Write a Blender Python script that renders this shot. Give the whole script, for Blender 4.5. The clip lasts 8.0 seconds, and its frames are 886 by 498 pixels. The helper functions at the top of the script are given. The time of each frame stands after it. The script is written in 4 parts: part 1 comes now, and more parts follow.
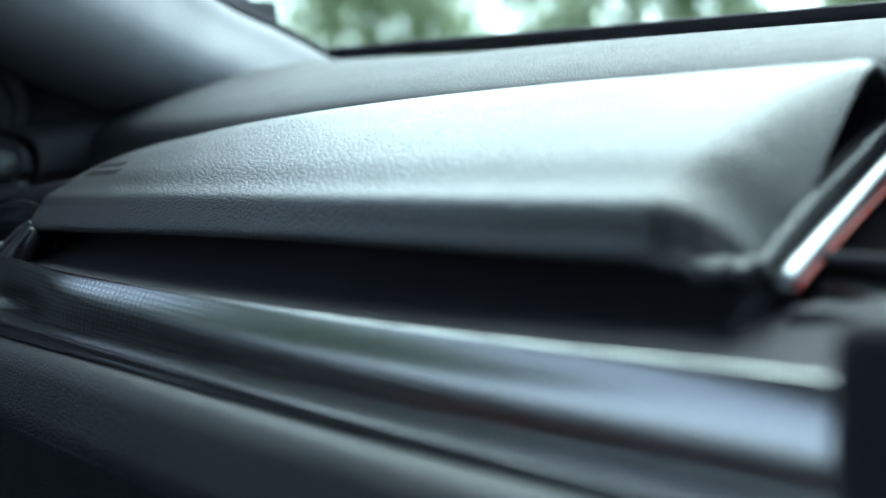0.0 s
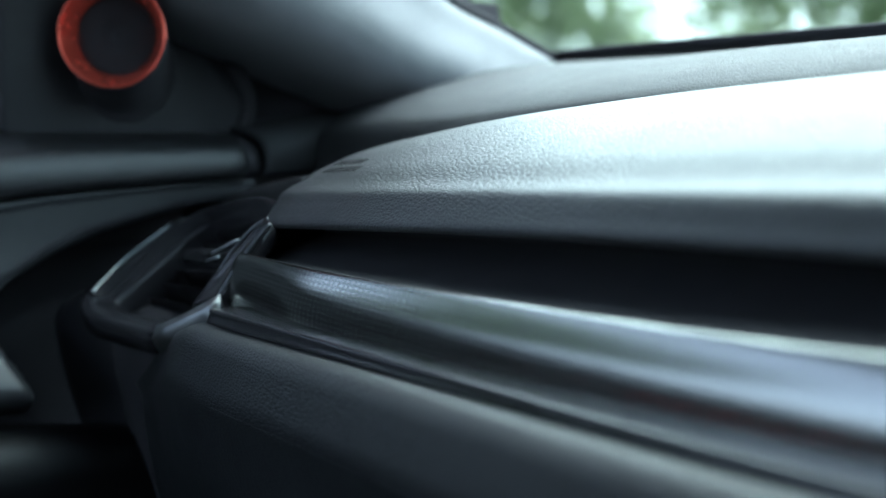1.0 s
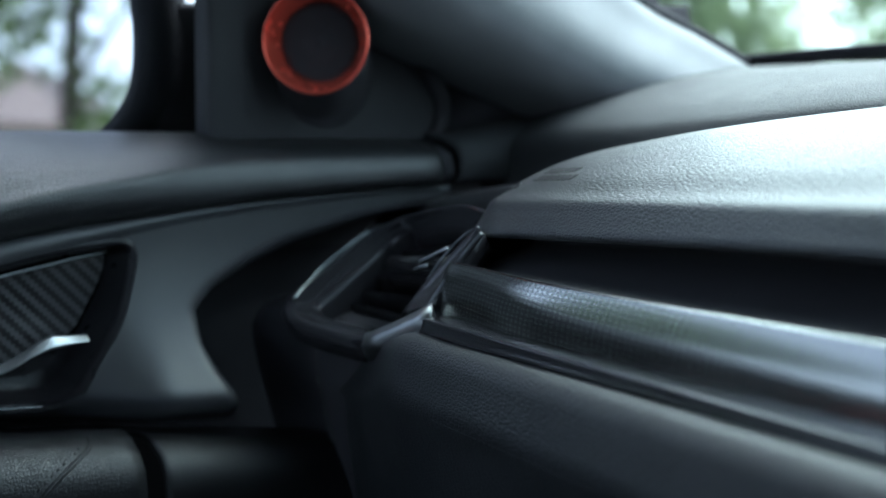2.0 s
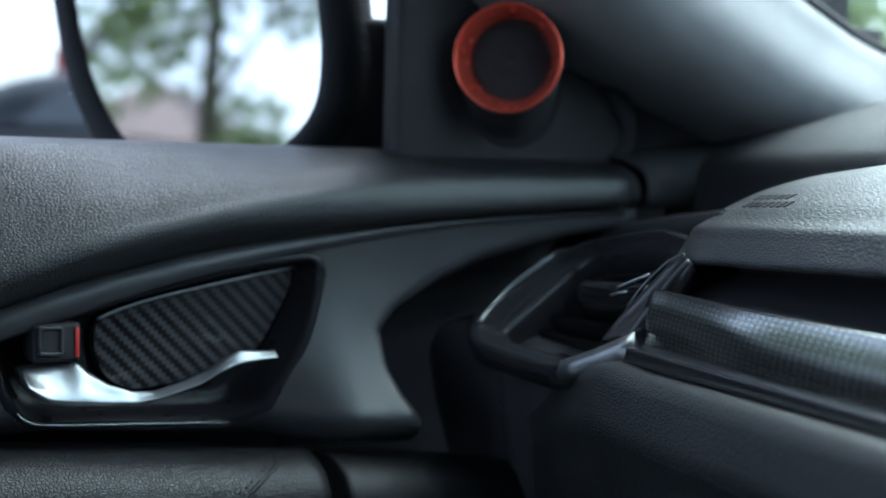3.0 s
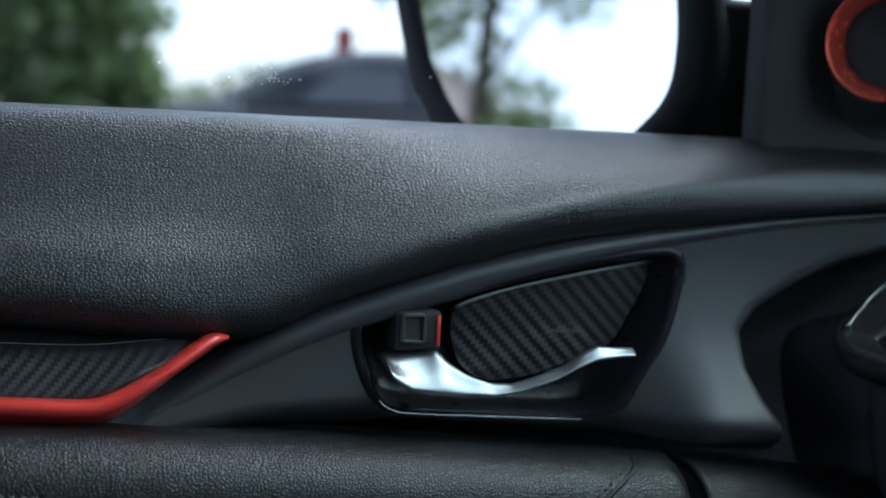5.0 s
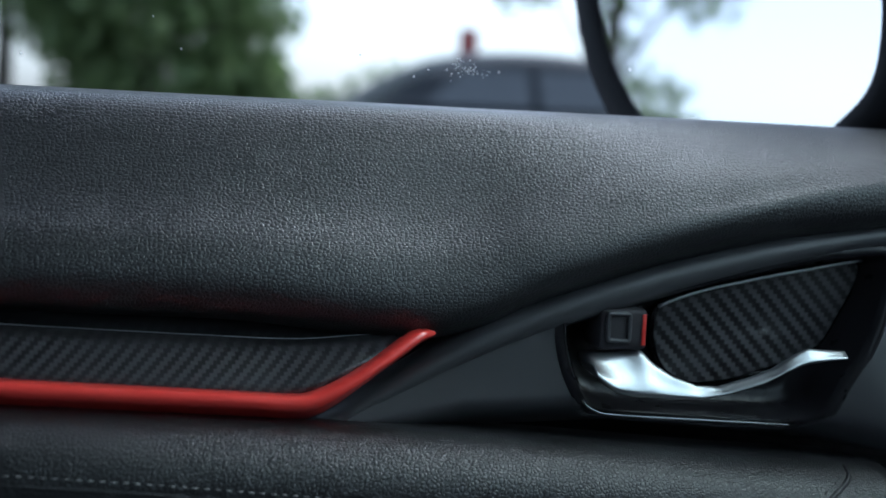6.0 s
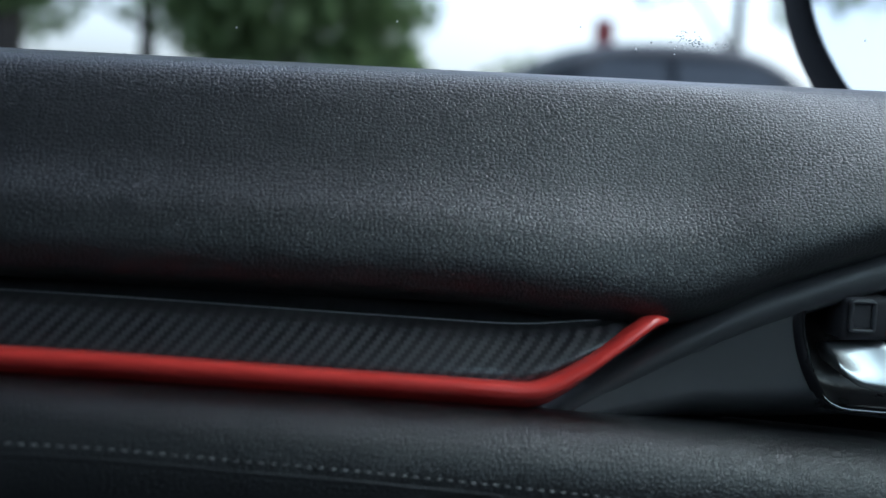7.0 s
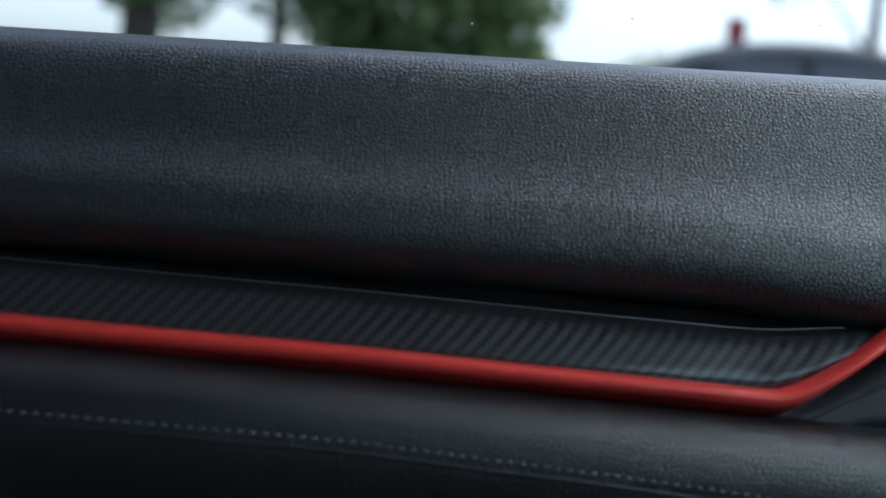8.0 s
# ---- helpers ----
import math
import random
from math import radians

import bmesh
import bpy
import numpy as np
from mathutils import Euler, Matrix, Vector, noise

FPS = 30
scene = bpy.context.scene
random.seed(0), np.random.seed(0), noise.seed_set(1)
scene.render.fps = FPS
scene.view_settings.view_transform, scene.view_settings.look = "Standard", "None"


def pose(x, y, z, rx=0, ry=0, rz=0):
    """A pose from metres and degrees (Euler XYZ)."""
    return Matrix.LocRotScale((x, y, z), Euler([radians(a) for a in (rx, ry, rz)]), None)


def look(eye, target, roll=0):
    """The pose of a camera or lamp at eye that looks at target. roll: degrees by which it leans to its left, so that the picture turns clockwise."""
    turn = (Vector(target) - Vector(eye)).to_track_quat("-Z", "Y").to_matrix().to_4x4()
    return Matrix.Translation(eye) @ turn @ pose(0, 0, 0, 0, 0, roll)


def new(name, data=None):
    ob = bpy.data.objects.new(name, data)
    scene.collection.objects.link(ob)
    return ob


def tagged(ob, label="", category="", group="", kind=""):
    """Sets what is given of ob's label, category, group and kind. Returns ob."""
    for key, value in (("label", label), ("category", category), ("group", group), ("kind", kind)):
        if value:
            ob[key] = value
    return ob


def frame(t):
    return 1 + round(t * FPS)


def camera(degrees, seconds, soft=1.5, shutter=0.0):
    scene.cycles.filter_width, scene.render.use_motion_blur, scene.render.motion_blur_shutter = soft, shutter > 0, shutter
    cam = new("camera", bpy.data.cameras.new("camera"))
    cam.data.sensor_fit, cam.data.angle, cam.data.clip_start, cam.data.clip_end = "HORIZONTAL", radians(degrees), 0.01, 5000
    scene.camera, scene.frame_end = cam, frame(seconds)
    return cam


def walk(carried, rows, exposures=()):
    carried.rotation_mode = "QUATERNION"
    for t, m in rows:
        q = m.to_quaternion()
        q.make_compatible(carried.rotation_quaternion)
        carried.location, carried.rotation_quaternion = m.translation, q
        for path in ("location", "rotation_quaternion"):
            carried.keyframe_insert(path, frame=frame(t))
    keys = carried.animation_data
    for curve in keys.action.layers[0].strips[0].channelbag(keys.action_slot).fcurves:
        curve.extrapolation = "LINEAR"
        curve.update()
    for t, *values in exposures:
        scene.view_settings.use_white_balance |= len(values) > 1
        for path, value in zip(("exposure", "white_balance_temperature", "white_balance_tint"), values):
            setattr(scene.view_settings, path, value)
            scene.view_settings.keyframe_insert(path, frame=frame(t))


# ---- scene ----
cam = camera(38.0, 8.0, soft=1.6)
PATH = [
    (0, (-0.131, -0.689, 0.845), (1.445, 0.524, 0.638), -0.8),
    (0.5, (-0.132, -0.665, 0.843), (1.366, 0.646, 0.649), -0.4),
    (1, (-0.127, -0.639, 0.836), (1.275, 0.776, 0.658), 0.1),
    (1.5, (-0.145, -0.63, 0.839), (1.182, 0.854, 0.642), -0.0),
    (2, (-0.145, -0.607, 0.839), (1.098, 0.95, 0.662), 0.3),
    (3.3, (-0.165, -0.566, 0.836), (0.871, 1.139, 0.689), 1.6),
    (3.5, (-0.164, -0.564, 0.837), (0.83, 1.165, 0.685), 1.4),
    (4, (-0.168, -0.558, 0.837), (0.73, 1.222, 0.682), 1.5),
    (4.5, (-0.179, -0.541, 0.839), (0.638, 1.276, 0.661), 2.3),
    (6, (-0.223, -0.501, 0.832), (0.337, 1.409, 0.64), 2.7),
    (6.5, (-0.239, -0.486, 0.829), (0.231, 1.447, 0.623), 2.7),
    (7, (-0.254, -0.467, 0.823), (0.112, 1.488, 0.611), 2.5),
    (7.5, (-0.279, -0.466, 0.822), (-0.005, 1.503, 0.603), 2.8),
    (8, (-0.298, -0.456, 0.821), (-0.113, 1.522, 0.595), 3.3),
]
walk(cam, [(t, look(eye, target, roll)) for t, eye, target, roll in PATH], [(0, 1.85, 5300, 4), (1.0, 1.95, 5300, 5), (2.0, 1.95, 5350, 7), (3.5, 2.0, 5400, 9), (4.5, 1.85, 5400, 9), (6.0, 1.6, 5400, 9), (8, 1.45, 5400, 9)])

# the lens: sharp on the door panel, soft beyond it
cam.data.dof.use_dof = True
cam.data.dof.focus_distance = 0.525
cam.data.dof.aperture_fstop = 6.3
cam.data.dof.aperture_blades = 0

from mathutils.bvhtree import BVHTree

# ---------------------------------------------------------------- daylight
SUN_UP, SUN_TURN = 46.0, 72.0   # degrees: height, and direction from +y towards +x
world = bpy.data.worlds.new("overcast")
scene.world = world
world.use_nodes = True
wn = world.node_tree.nodes
wl = world.node_tree.links
sky = wn.new("ShaderNodeTexSky")
sky.sky_type = "NISHITA"
sky.sun_disc = False
sky.sun_elevation = radians(SUN_UP)
sky.sun_rotation = radians(SUN_TURN)
sky.air_density, sky.dust_density, sky.ozone_density = 1.0, 2.0, 1.0
wn["Background"].inputs["Strength"].default_value = 0.15
haze = wn.new("ShaderNodeHueSaturation")   # thin cloud takes most of the blue out
haze.inputs["Saturation"].default_value = 0.4
wl.new(sky.outputs[0], haze.inputs["Color"])
wl.new(haze.outputs[0], wn["Background"].inputs["Color"])

sun = new("sun", bpy.data.lights.new("sun", "SUN"))
sun.data.energy = 1.2
sun.data.angle = radians(72)
sun.data.color = (1.0, 0.96, 0.9)
_d = Vector((math.sin(radians(SUN_TURN)) * math.cos(radians(SUN_UP)), math.cos(radians(SUN_TURN)) * math.cos(radians(SUN_UP)), math.sin(radians(SUN_UP))))
sun.matrix_world = look(tuple(_d * 30), (0, 0, 0))

# ---------------------------------------------------------------- materials
def material(name):
    m = bpy.data.materials.new(name)
    m.use_nodes = True
    return m, m.node_tree.nodes, m.node_tree.links, m.node_tree.nodes["Principled BSDF"]


def mathn(nodes, links, op, a, b=None, c=None):
    n = nodes.new("ShaderNodeMath")
    n.operation = op
    for i, v in enumerate((a, b, c)):
        if v is None:
            continue
        if isinstance(v, (int, float)):
            n.inputs[i].default_value = v
        else:
            links.new(v, n.inputs[i])
    return n.outputs[0]


def ramp(nodes, links, fac, c0, c1, p0=0.0, p1=1.0):
    r = nodes.new("ShaderNodeValToRGB")
    r.color_ramp.elements[0].position, r.color_ramp.elements[0].color = p0, (*c0, 1)
    r.color_ramp.elements[1].position, r.color_ramp.elements[1].color = p1, (*c1, 1)
    links.new(fac, r.inputs[0])
    return r.outputs[0]


def noisen(nodes, links, co, scale, detail=3.0, rough=0.55):
    n = nodes.new("ShaderNodeTexNoise")
    n.inputs["Scale"].default_value, n.inputs["Detail"].default_value, n.inputs["Roughness"].default_value = scale, detail, rough
    links.new(co, n.inputs["Vector"])
    return n.outputs["Fac"]


def bump(nodes, links, height, strength, distance, normal=None):
    b = nodes.new("ShaderNodeBump")
    b.inputs["Strength"].default_value, b.inputs["Distance"].default_value = strength, distance
    links.new(height, b.inputs["Height"])
    if normal is not None:
        links.new(normal, b.inputs["Normal"])
    return b.outputs[0]


def plastic(name, c0, c1, rough, coarse=90.0, fine=1400.0, relief=0.25, spread=0.08, spec=0.5, coat=0.0):
    """Moulded plastic or rubber: fine grain, faint smudges."""
    m, n, l, p = material(name)
    co = n.new("ShaderNodeTexCoord").outputs["Object"]
    smudge = noisen(n, l, co, coarse * 0.3, 4)
    l.new(ramp(n, l, smudge, c0, c1, 0.3, 0.7), p.inputs["Base Color"])
    l.new(mathn(n, l, "MULTIPLY_ADD", noisen(n, l, co, coarse, 3), spread, rough - spread / 2), p.inputs["Roughness"])
    p.inputs["Specular IOR Level"].default_value = spec
    p.inputs["Coat Weight"].default_value = coat
    p.inputs["Coat Roughness"].default_value = 0.06
    if relief:
        l.new(bump(n, l, noisen(n, l, co, fine, 2), relief, 0.0002), p.inputs["Normal"])
    return m


def leather(name, c0, c1, rough, cell=700.0, relief=0.55, stretch=(1, 1, 1), depth=0.0005, spec=0.5):
    """Pebbled skin: rounded cells with creases between, at about 1.4 mm."""
    m, n, l, p = material(name)
    co = n.new("ShaderNodeTexCoord").outputs["Object"]
    mp = n.new("ShaderNodeMapping")
    mp.inputs["Scale"].default_value = stretch
    l.new(co, mp.inputs["Vector"])
    wob = n.new("ShaderNodeTexNoise")
    wob.inputs["Scale"].default_value = cell * 0.35
    l.new(mp.outputs[0], wob.inputs["Vector"])
    mix = n.new("ShaderNodeVectorMath")
    mix.operation = "MULTIPLY_ADD"
    l.new(wob.outputs["Color"], mix.inputs[0])
    mix.inputs[1].default_value = (0.0002, 0.0002, 0.0002)
    l.new(mp.outputs[0], mix.inputs[2])
    v = n.new("ShaderNodeTexVoronoi")
    v.feature = "DISTANCE_TO_EDGE"
    v.inputs["Scale"].default_value = cell
    v.inputs["Randomness"].default_value = 0.85
    l.new(mix.outputs[0], v.inputs["Vector"])
    dip = mathn(n, l, "SUBTRACT", 1.0, mathn(n, l, "MINIMUM", mathn(n, l, "MULTIPLY", v.outputs["Distance"], 3.2), 1.0))
    hgt = mathn(n, l, "SUBTRACT", 1.0, mathn(n, l, "MULTIPLY", dip, dip))
    l.new(bump(n, l, hgt, relief, depth), p.inputs["Normal"])
    big = noisen(n, l, co, 14, 4)
    l.new(ramp(n, l, big, c0, c1, 0.3, 0.7), p.inputs["Base Color"])
    l.new(mathn(n, l, "MULTIPLY_ADD", noisen(n, l, co, 40, 3), 0.12, rough - 0.06), p.inputs["Roughness"])
    p.inputs["Specular IOR Level"].default_value = spec
    return m


def carbon(name, tow, flip, c_warp, c_weft):
    """Clear-coated 2 x 2 twill in the x-z plane; tow: width of one strand in metres."""
    m, n, l, p = material(name)
    sep = n.new("ShaderNodeSeparateXYZ")
    l.new(n.new("ShaderNodeTexCoord").outputs["Object"], sep.inputs[0])
    u = mathn(n, l, "DIVIDE", sep.outputs["X"], tow * flip)
    w = mathn(n, l, "DIVIDE", sep.outputs["Z"], tow)
    both = mathn(n, l, "SUBTRACT", mathn(n, l, "FLOOR", u), mathn(n, l, "FLOOR", w))
    k = mathn(n, l, "LESS_THAN", mathn(n, l, "FLOORED_MODULO", both, 4.0), 1.5)
    fu = mathn(n, l, "ABSOLUTE", mathn(n, l, "SUBTRACT", mathn(n, l, "FRACT", u), 0.5))
    fw = mathn(n, l, "ABSOLUTE", mathn(n, l, "SUBTRACT", mathn(n, l, "FRACT", w), 0.5))
    mx = n.new("ShaderNodeMix")
    l.new(k, mx.inputs[0]); l.new(fu, mx.inputs[2]); l.new(fw, mx.inputs[3])
    hgt = mathn(n, l, "SUBTRACT", 1.0, mx.outputs[0])
    l.new(bump(n, l, hgt, 0.22, tow * 0.25), p.inputs["Normal"])
    l.new(ramp(n, l, k, c_warp, c_weft), p.inputs["Base Color"])
    l.new(mathn(n, l, "MULTIPLY_ADD", k, 0.15, 0.28), p.inputs["Roughness"])
    p.inputs["Specular IOR Level"].default_value = 0.6
    p.inputs["Coat Weight"].default_value = 1.0
    p.inputs["Coat Roughness"].default_value = 0.04
    l.new(bump(n, l, hgt, 0.10, tow * 0.2), p.inputs["Coat Normal"])   # the clear coat sinks a little between strands
    return m


def dotted(name, pitch, rise, along):
    """Satin trim with a fine square grid of raised points; along: unit vector of the trim's length."""
    m, n, l, p = material(name)
    co = n.new("ShaderNodeTexCoord").outputs["Object"]
    dot = n.new("ShaderNodeVectorMath")
    dot.operation = "DOT_PRODUCT"
    l.new(co, dot.inputs[0])
    dot.inputs[1].default_value = along
    sep = n.new("ShaderNodeSeparateXYZ")
    l.new(co, sep.inputs[0])
    u = mathn(n, l, "SINE", mathn(n, l, "MULTIPLY", dot.outputs["Value"], 2 * math.pi / pitch))
    w = mathn(n, l, "SINE", mathn(n, l, "MULTIPLY", sep.outputs["Z"], 2 * math.pi / rise))
    g = mathn(n, l, "MULTIPLY", mathn(n, l, "MULTIPLY_ADD", u, 0.5, 0.5), mathn(n, l, "MULTIPLY_ADD", w, 0.5, 0.5))
    l.new(bump(n, l, g, 0.06, rise * 0.2), p.inputs["Normal"])
    l.new(ramp(n, l, g, (0.38, 0.385, 0.375), (0.68, 0.69, 0.66), 0.1, 0.75), p.inputs["Base Color"])
    p.inputs["Metallic"].default_value = 1.0
    p.inputs["Roughness"].default_value = 0.2
    return m


def metal(name, c0, c1, rough, coarse=60.0):
    m, n, l, p = material(name)
    co = n.new("ShaderNodeTexCoord").outputs["Object"]
    l.new(ramp(n, l, noisen(n, l, co, coarse, 4), c0, c1, 0.3, 0.7), p.inputs["Base Color"])
    l.new(mathn(n, l, "MULTIPLY_ADD", noisen(n, l, co, coarse * 4, 3), 0.12, rough - 0.06), p.inputs["Roughness"])
    p.inputs["Metallic"].default_value = 1.0
    l.new(bump(n, l, noisen(n, l, co, 2600, 2), 0.05, 0.0001), p.inputs["Normal"])
    return m


def clear_glass(name, tint, rough=0.0):
    m, n, l, p = material(name)
    p.inputs["Base Color"].default_value = (*tint, 1)
    p.inputs["Transmission Weight"].default_value = 1.0
    p.inputs["Roughness"].default_value = rough
    p.inputs["IOR"].default_value = 1.02
    return m


LEATHER = leather("black_leather", (0.008, 0.009, 0.0097), (0.011, 0.012, 0.0127), 0.36, cell=620.0, relief=0.55, stretch=(0.9, 1, 1.1), depth=0.00028, spec=1.0)
DASH_SKIN = leather("dash_skin", (0.022, 0.024, 0.026), (0.028, 0.030, 0.032), 0.34, cell=560.0, relief=0.6, stretch=(1, 0.55, 1.3), depth=0.00025, spec=0.78)
GLOVE_SKIN = leather("glove_skin", (0.018, 0.020, 0.022), (0.024, 0.026, 0.028), 0.42, cell=560.0, relief=0.6, stretch=(1, 0.55, 1.3), depth=0.00025, spec=0.46)
STRIP_SKIN = leather("dash_top_skin", (0.030, 0.032, 0.035), (0.038, 0.041, 0.044), 0.62, cell=640.0, relief=0.7, depth=0.0003, spec=0.30)
ARM_SKIN = leather("armrest_skin", (0.008, 0.0088, 0.0096), (0.011, 0.0118, 0.0126), 0.32, cell=600.0, relief=0.5, depth=0.0003, spec=0.65)
HARD = plastic("door_plastic", (0.046, 0.049, 0.053), (0.055, 0.058, 0.062), 0.40, spec=0.7)
DARK = plastic("dark_plastic", (0.045, 0.045, 0.050), (0.055, 0.055, 0.060), 0.6, spec=0.3)
GLOSS = plastic("gloss_black", (0.008, 0.008, 0.009), (0.012, 0.012, 0.013), 0.12, relief=0.0, spread=0.05)
RUBBER = plastic("rubber_seal", (0.036, 0.036, 0.041), (0.044, 0.044, 0.049), 0.75, spec=0.25)
PILLAR = plastic("pillar_plastic", (0.20, 0.21, 0.22), (0.24, 0.25, 0.26), 0.5)
LACQUER = plastic("dark_lacquer", (0.022, 0.022, 0.025), (0.028, 0.028, 0.031), 0.2, relief=0.03)
STRIP = plastic("trim_strip", (0.02, 0.02, 0.022), (0.03, 0.03, 0.032), 0.28, relief=0.1)
BOWL = plastic("bowl_black", (0.012, 0.012, 0.014), (0.016, 0.016, 0.018), 0.28, relief=0.0, spread=0.05, spec=0.3)
SAIL = plastic("sail_plastic", (0.034, 0.035, 0.039), (0.042, 0.043, 0.047), 0.6, spec=0.3)
CARBON_A = carbon("carbon_inlay", 0.0021, -1, (0.010, 0.010, 0.011), (0.075, 0.077, 0.080))
CARBON_B = carbon("carbon_strip", 0.00142, 1, (0.012, 0.012, 0.013), (0.044, 0.045, 0.047))
MESH = dotted("dotted_trim", 0.0042, 0.0019, (0.27, 0.963, 0.0))
SATIN = metal("satin_chrome", (0.58, 0.60, 0.61), (0.68, 0.70, 0.71), 0.33)
DULL_METAL = metal("dull_metal", (0.10, 0.105, 0.108), (0.14, 0.145, 0.15), 0.42)
CORNER_METAL = metal("corner_metal", (0.30, 0.31, 0.31), (0.38, 0.39, 0.39), 0.38)
CHROME = metal("dark_chrome", (0.42, 0.43, 0.44), (0.55, 0.56, 0.57), 0.12)
RED = plastic("red_lacquer", (0.70, 0.05, 0.04), (0.80, 0.065, 0.05), 0.3, relief=0.05, coat=0.7)
RED_METAL = metal("red_anodised", (0.88, 0.13, 0.08), (0.94, 0.18, 0.12), 0.26, coarse=25.0)
RED_METAL.node_tree.nodes["Principled BSDF"].inputs["Metallic"].default_value = 0.7
THREAD = plastic("thread", (0.30, 0.30, 0.29), (0.40, 0.40, 0.38), 0.8)
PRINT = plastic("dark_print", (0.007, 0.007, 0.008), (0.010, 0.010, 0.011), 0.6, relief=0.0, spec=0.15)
LINER = plastic("headliner", (0.045, 0.045, 0.048), (0.055, 0.055, 0.058), 0.9, relief=0.4, spec=0.2)
CARPET = plastic("carpet", (0.02, 0.02, 0.021), (0.03, 0.03, 0.031), 0.95, relief=0.6, spec=0.2)
GLASS = clear_glass("window_glass", (0.60, 0.62, 0.62))
SCREEN_GLASS = clear_glass("windscreen_glass", (0.66, 0.76, 0.66))
DUST, _n, _l, _p = material("dust")
_t = _n.new("ShaderNodeBsdfTranslucent")
_t.inputs["Color"].default_value = (0.85, 0.85, 0.85, 1)
_l.new(_t.outputs[0], _n["Material Output"].inputs["Surface"])

# ---------------------------------------------------------------- builders
ROOTS = {}


def thing(name, label, category, at=(0, 0, 0), kind="", group=""):
    ob = new(name)
    ob.empty_display_size = 0.05
    ob.location = at
    ROOTS[ob.name] = Vector(at)
    return tagged(ob, label, category, group, kind)


def part(name, bm, mat, parent=None, label="", smooth=True, solid=0.0, flip=False):
    """Links a bmesh, in world coordinates, as one mesh under a thing or a part."""
    bmesh.ops.recalc_face_normals(bm, faces=bm.faces)
    if flip:
        bmesh.ops.reverse_faces(bm, faces=bm.faces)
    me = bpy.data.meshes.new(name)
    bm.to_mesh(me)
    bm.free()
    me.materials.append(mat)
    if smooth:
        me.shade_smooth()
    ob = new(name, me)
    if parent is not None:
        ob.parent = parent
        ob.matrix_parent_inverse = Matrix.Translation(-ROOTS.get(parent.name, Vector((0, 0, 0))))
    if solid:
        mod = ob.modifiers.new("thickness", "SOLIDIFY")
        mod.thickness, mod.offset = solid, -1.0
    if label:
        tagged(ob, label)
    return ob


def cr(pts, n):
    """n + 1 points evenly along a Catmull-Rom curve through pts."""
    p = [Vector(q) for q in pts]
    p = [2 * p[0] - p[1]] + p + [2 * p[-1] - p[-2]]
    dense = []
    for i in range(1, len(p) - 2):
        a, b, c, d = p[i - 1:i + 3]
        for j in range(16):
            t = j / 16
            dense.append(0.5 * (2 * b + (c - a) * t + (2 * a - 5 * b + 4 * c - d) * t * t + (3 * b - a - 3 * c + d) * t ** 3))
    dense.append(p[-2])
    run = [0.0]
    for a, b in zip(dense, dense[1:]):
        run.append(run[-1] + (b - a).length)
    out, k = [], 0
    for i in range(n + 1):
        s = run[-1] * i / n
        while k < len(run) - 2 and run[k + 1] < s:
            k += 1
        f = (s - run[k]) / max(run[k + 1] - run[k], 1e-9)
        out.append(dense[k].lerp(dense[k + 1], min(max(f, 0), 1)))
    return out


def grid(rows, close=False, caps=False):
    """A bmesh skin over rows of points."""
    bm = bmesh.new()
    vs = [[bm.verts.new(p) for p in r] for r in rows]
    for a, b in zip(vs, vs[1:]):
        m = len(a)
        for j in range(m if close else m - 1):
            bm.faces.new((a[j], a[(j + 1) % m], b[(j + 1) % m], b[j]))
    if caps:
        bm.faces.new(vs[0])
        bm.faces.new(vs[-1])
    return bm


def loft(sections, n_along, n_across):
    """A smooth skin through sections, each a short list of points."""
    cols = [cr(s, n_across) for s in sections]
    lanes = [cr([c[j] for c in cols], n_along) for j in range(n_across + 1)]
    return grid([[lane[i] for lane in lanes] for i in range(n_along + 1)])


def lerp_table(table, x):
    if x <= table[0][0]:
        (x0, y0), (x1, y1) = table[0], table[1]
    elif x >= table[-1][0]:
        (x0, y0), (x1, y1) = table[-2], table[-1]
    else:
        for (x0, y0), (x1, y1) in zip(table, table[1:]):
            if x0 <= x <= x1:
                break
    return y0 + (y1 - y0) * (x - x0) / (x1 - x0)


def smooth01(v):
    v = min(max(v, 0.0), 1.0)
    return v * v * (3 - 2 * v)


def tube(path, radius, n=60, sides=10, squash=1.0, taper=None):
    """A round bar along a path of points, with closed ends."""
    c = cr(path, n)
    rows = []
    up = Vector((0.03, 0.05, 1)).normalized()
    for i, p in enumerate(c):
        d = (c[min(i + 1, n)] - c[max(i - 1, 0)]).normalized()
        s = d.cross(up).normalized()
        u = s.cross(d)
        r = radius * (taper(i / n) if taper else 1)
        rows.append([p + r * (math.cos(a) * s * squash + math.sin(a) * u) for a in (2 * math.pi * k / sides for k in range(sides))])
    return grid(rows, close=True, caps=True)


def box(lo, hi, bevel=0.0, seg=2):
    bm = bmesh.new()
    bmesh.ops.create_cube(bm, size=1)
    lo, hi = Vector(lo), Vector(hi)
    for v in bm.verts:
        v.co = (lo + hi) / 2 + Vector([v.co[i] * (hi - lo)[i] for i in range(3)])
    if bevel:
        bmesh.ops.bevel(bm, geom=bm.edges[:], offset=bevel, segments=seg, profile=0.5, affect="EDGES")
    return bm


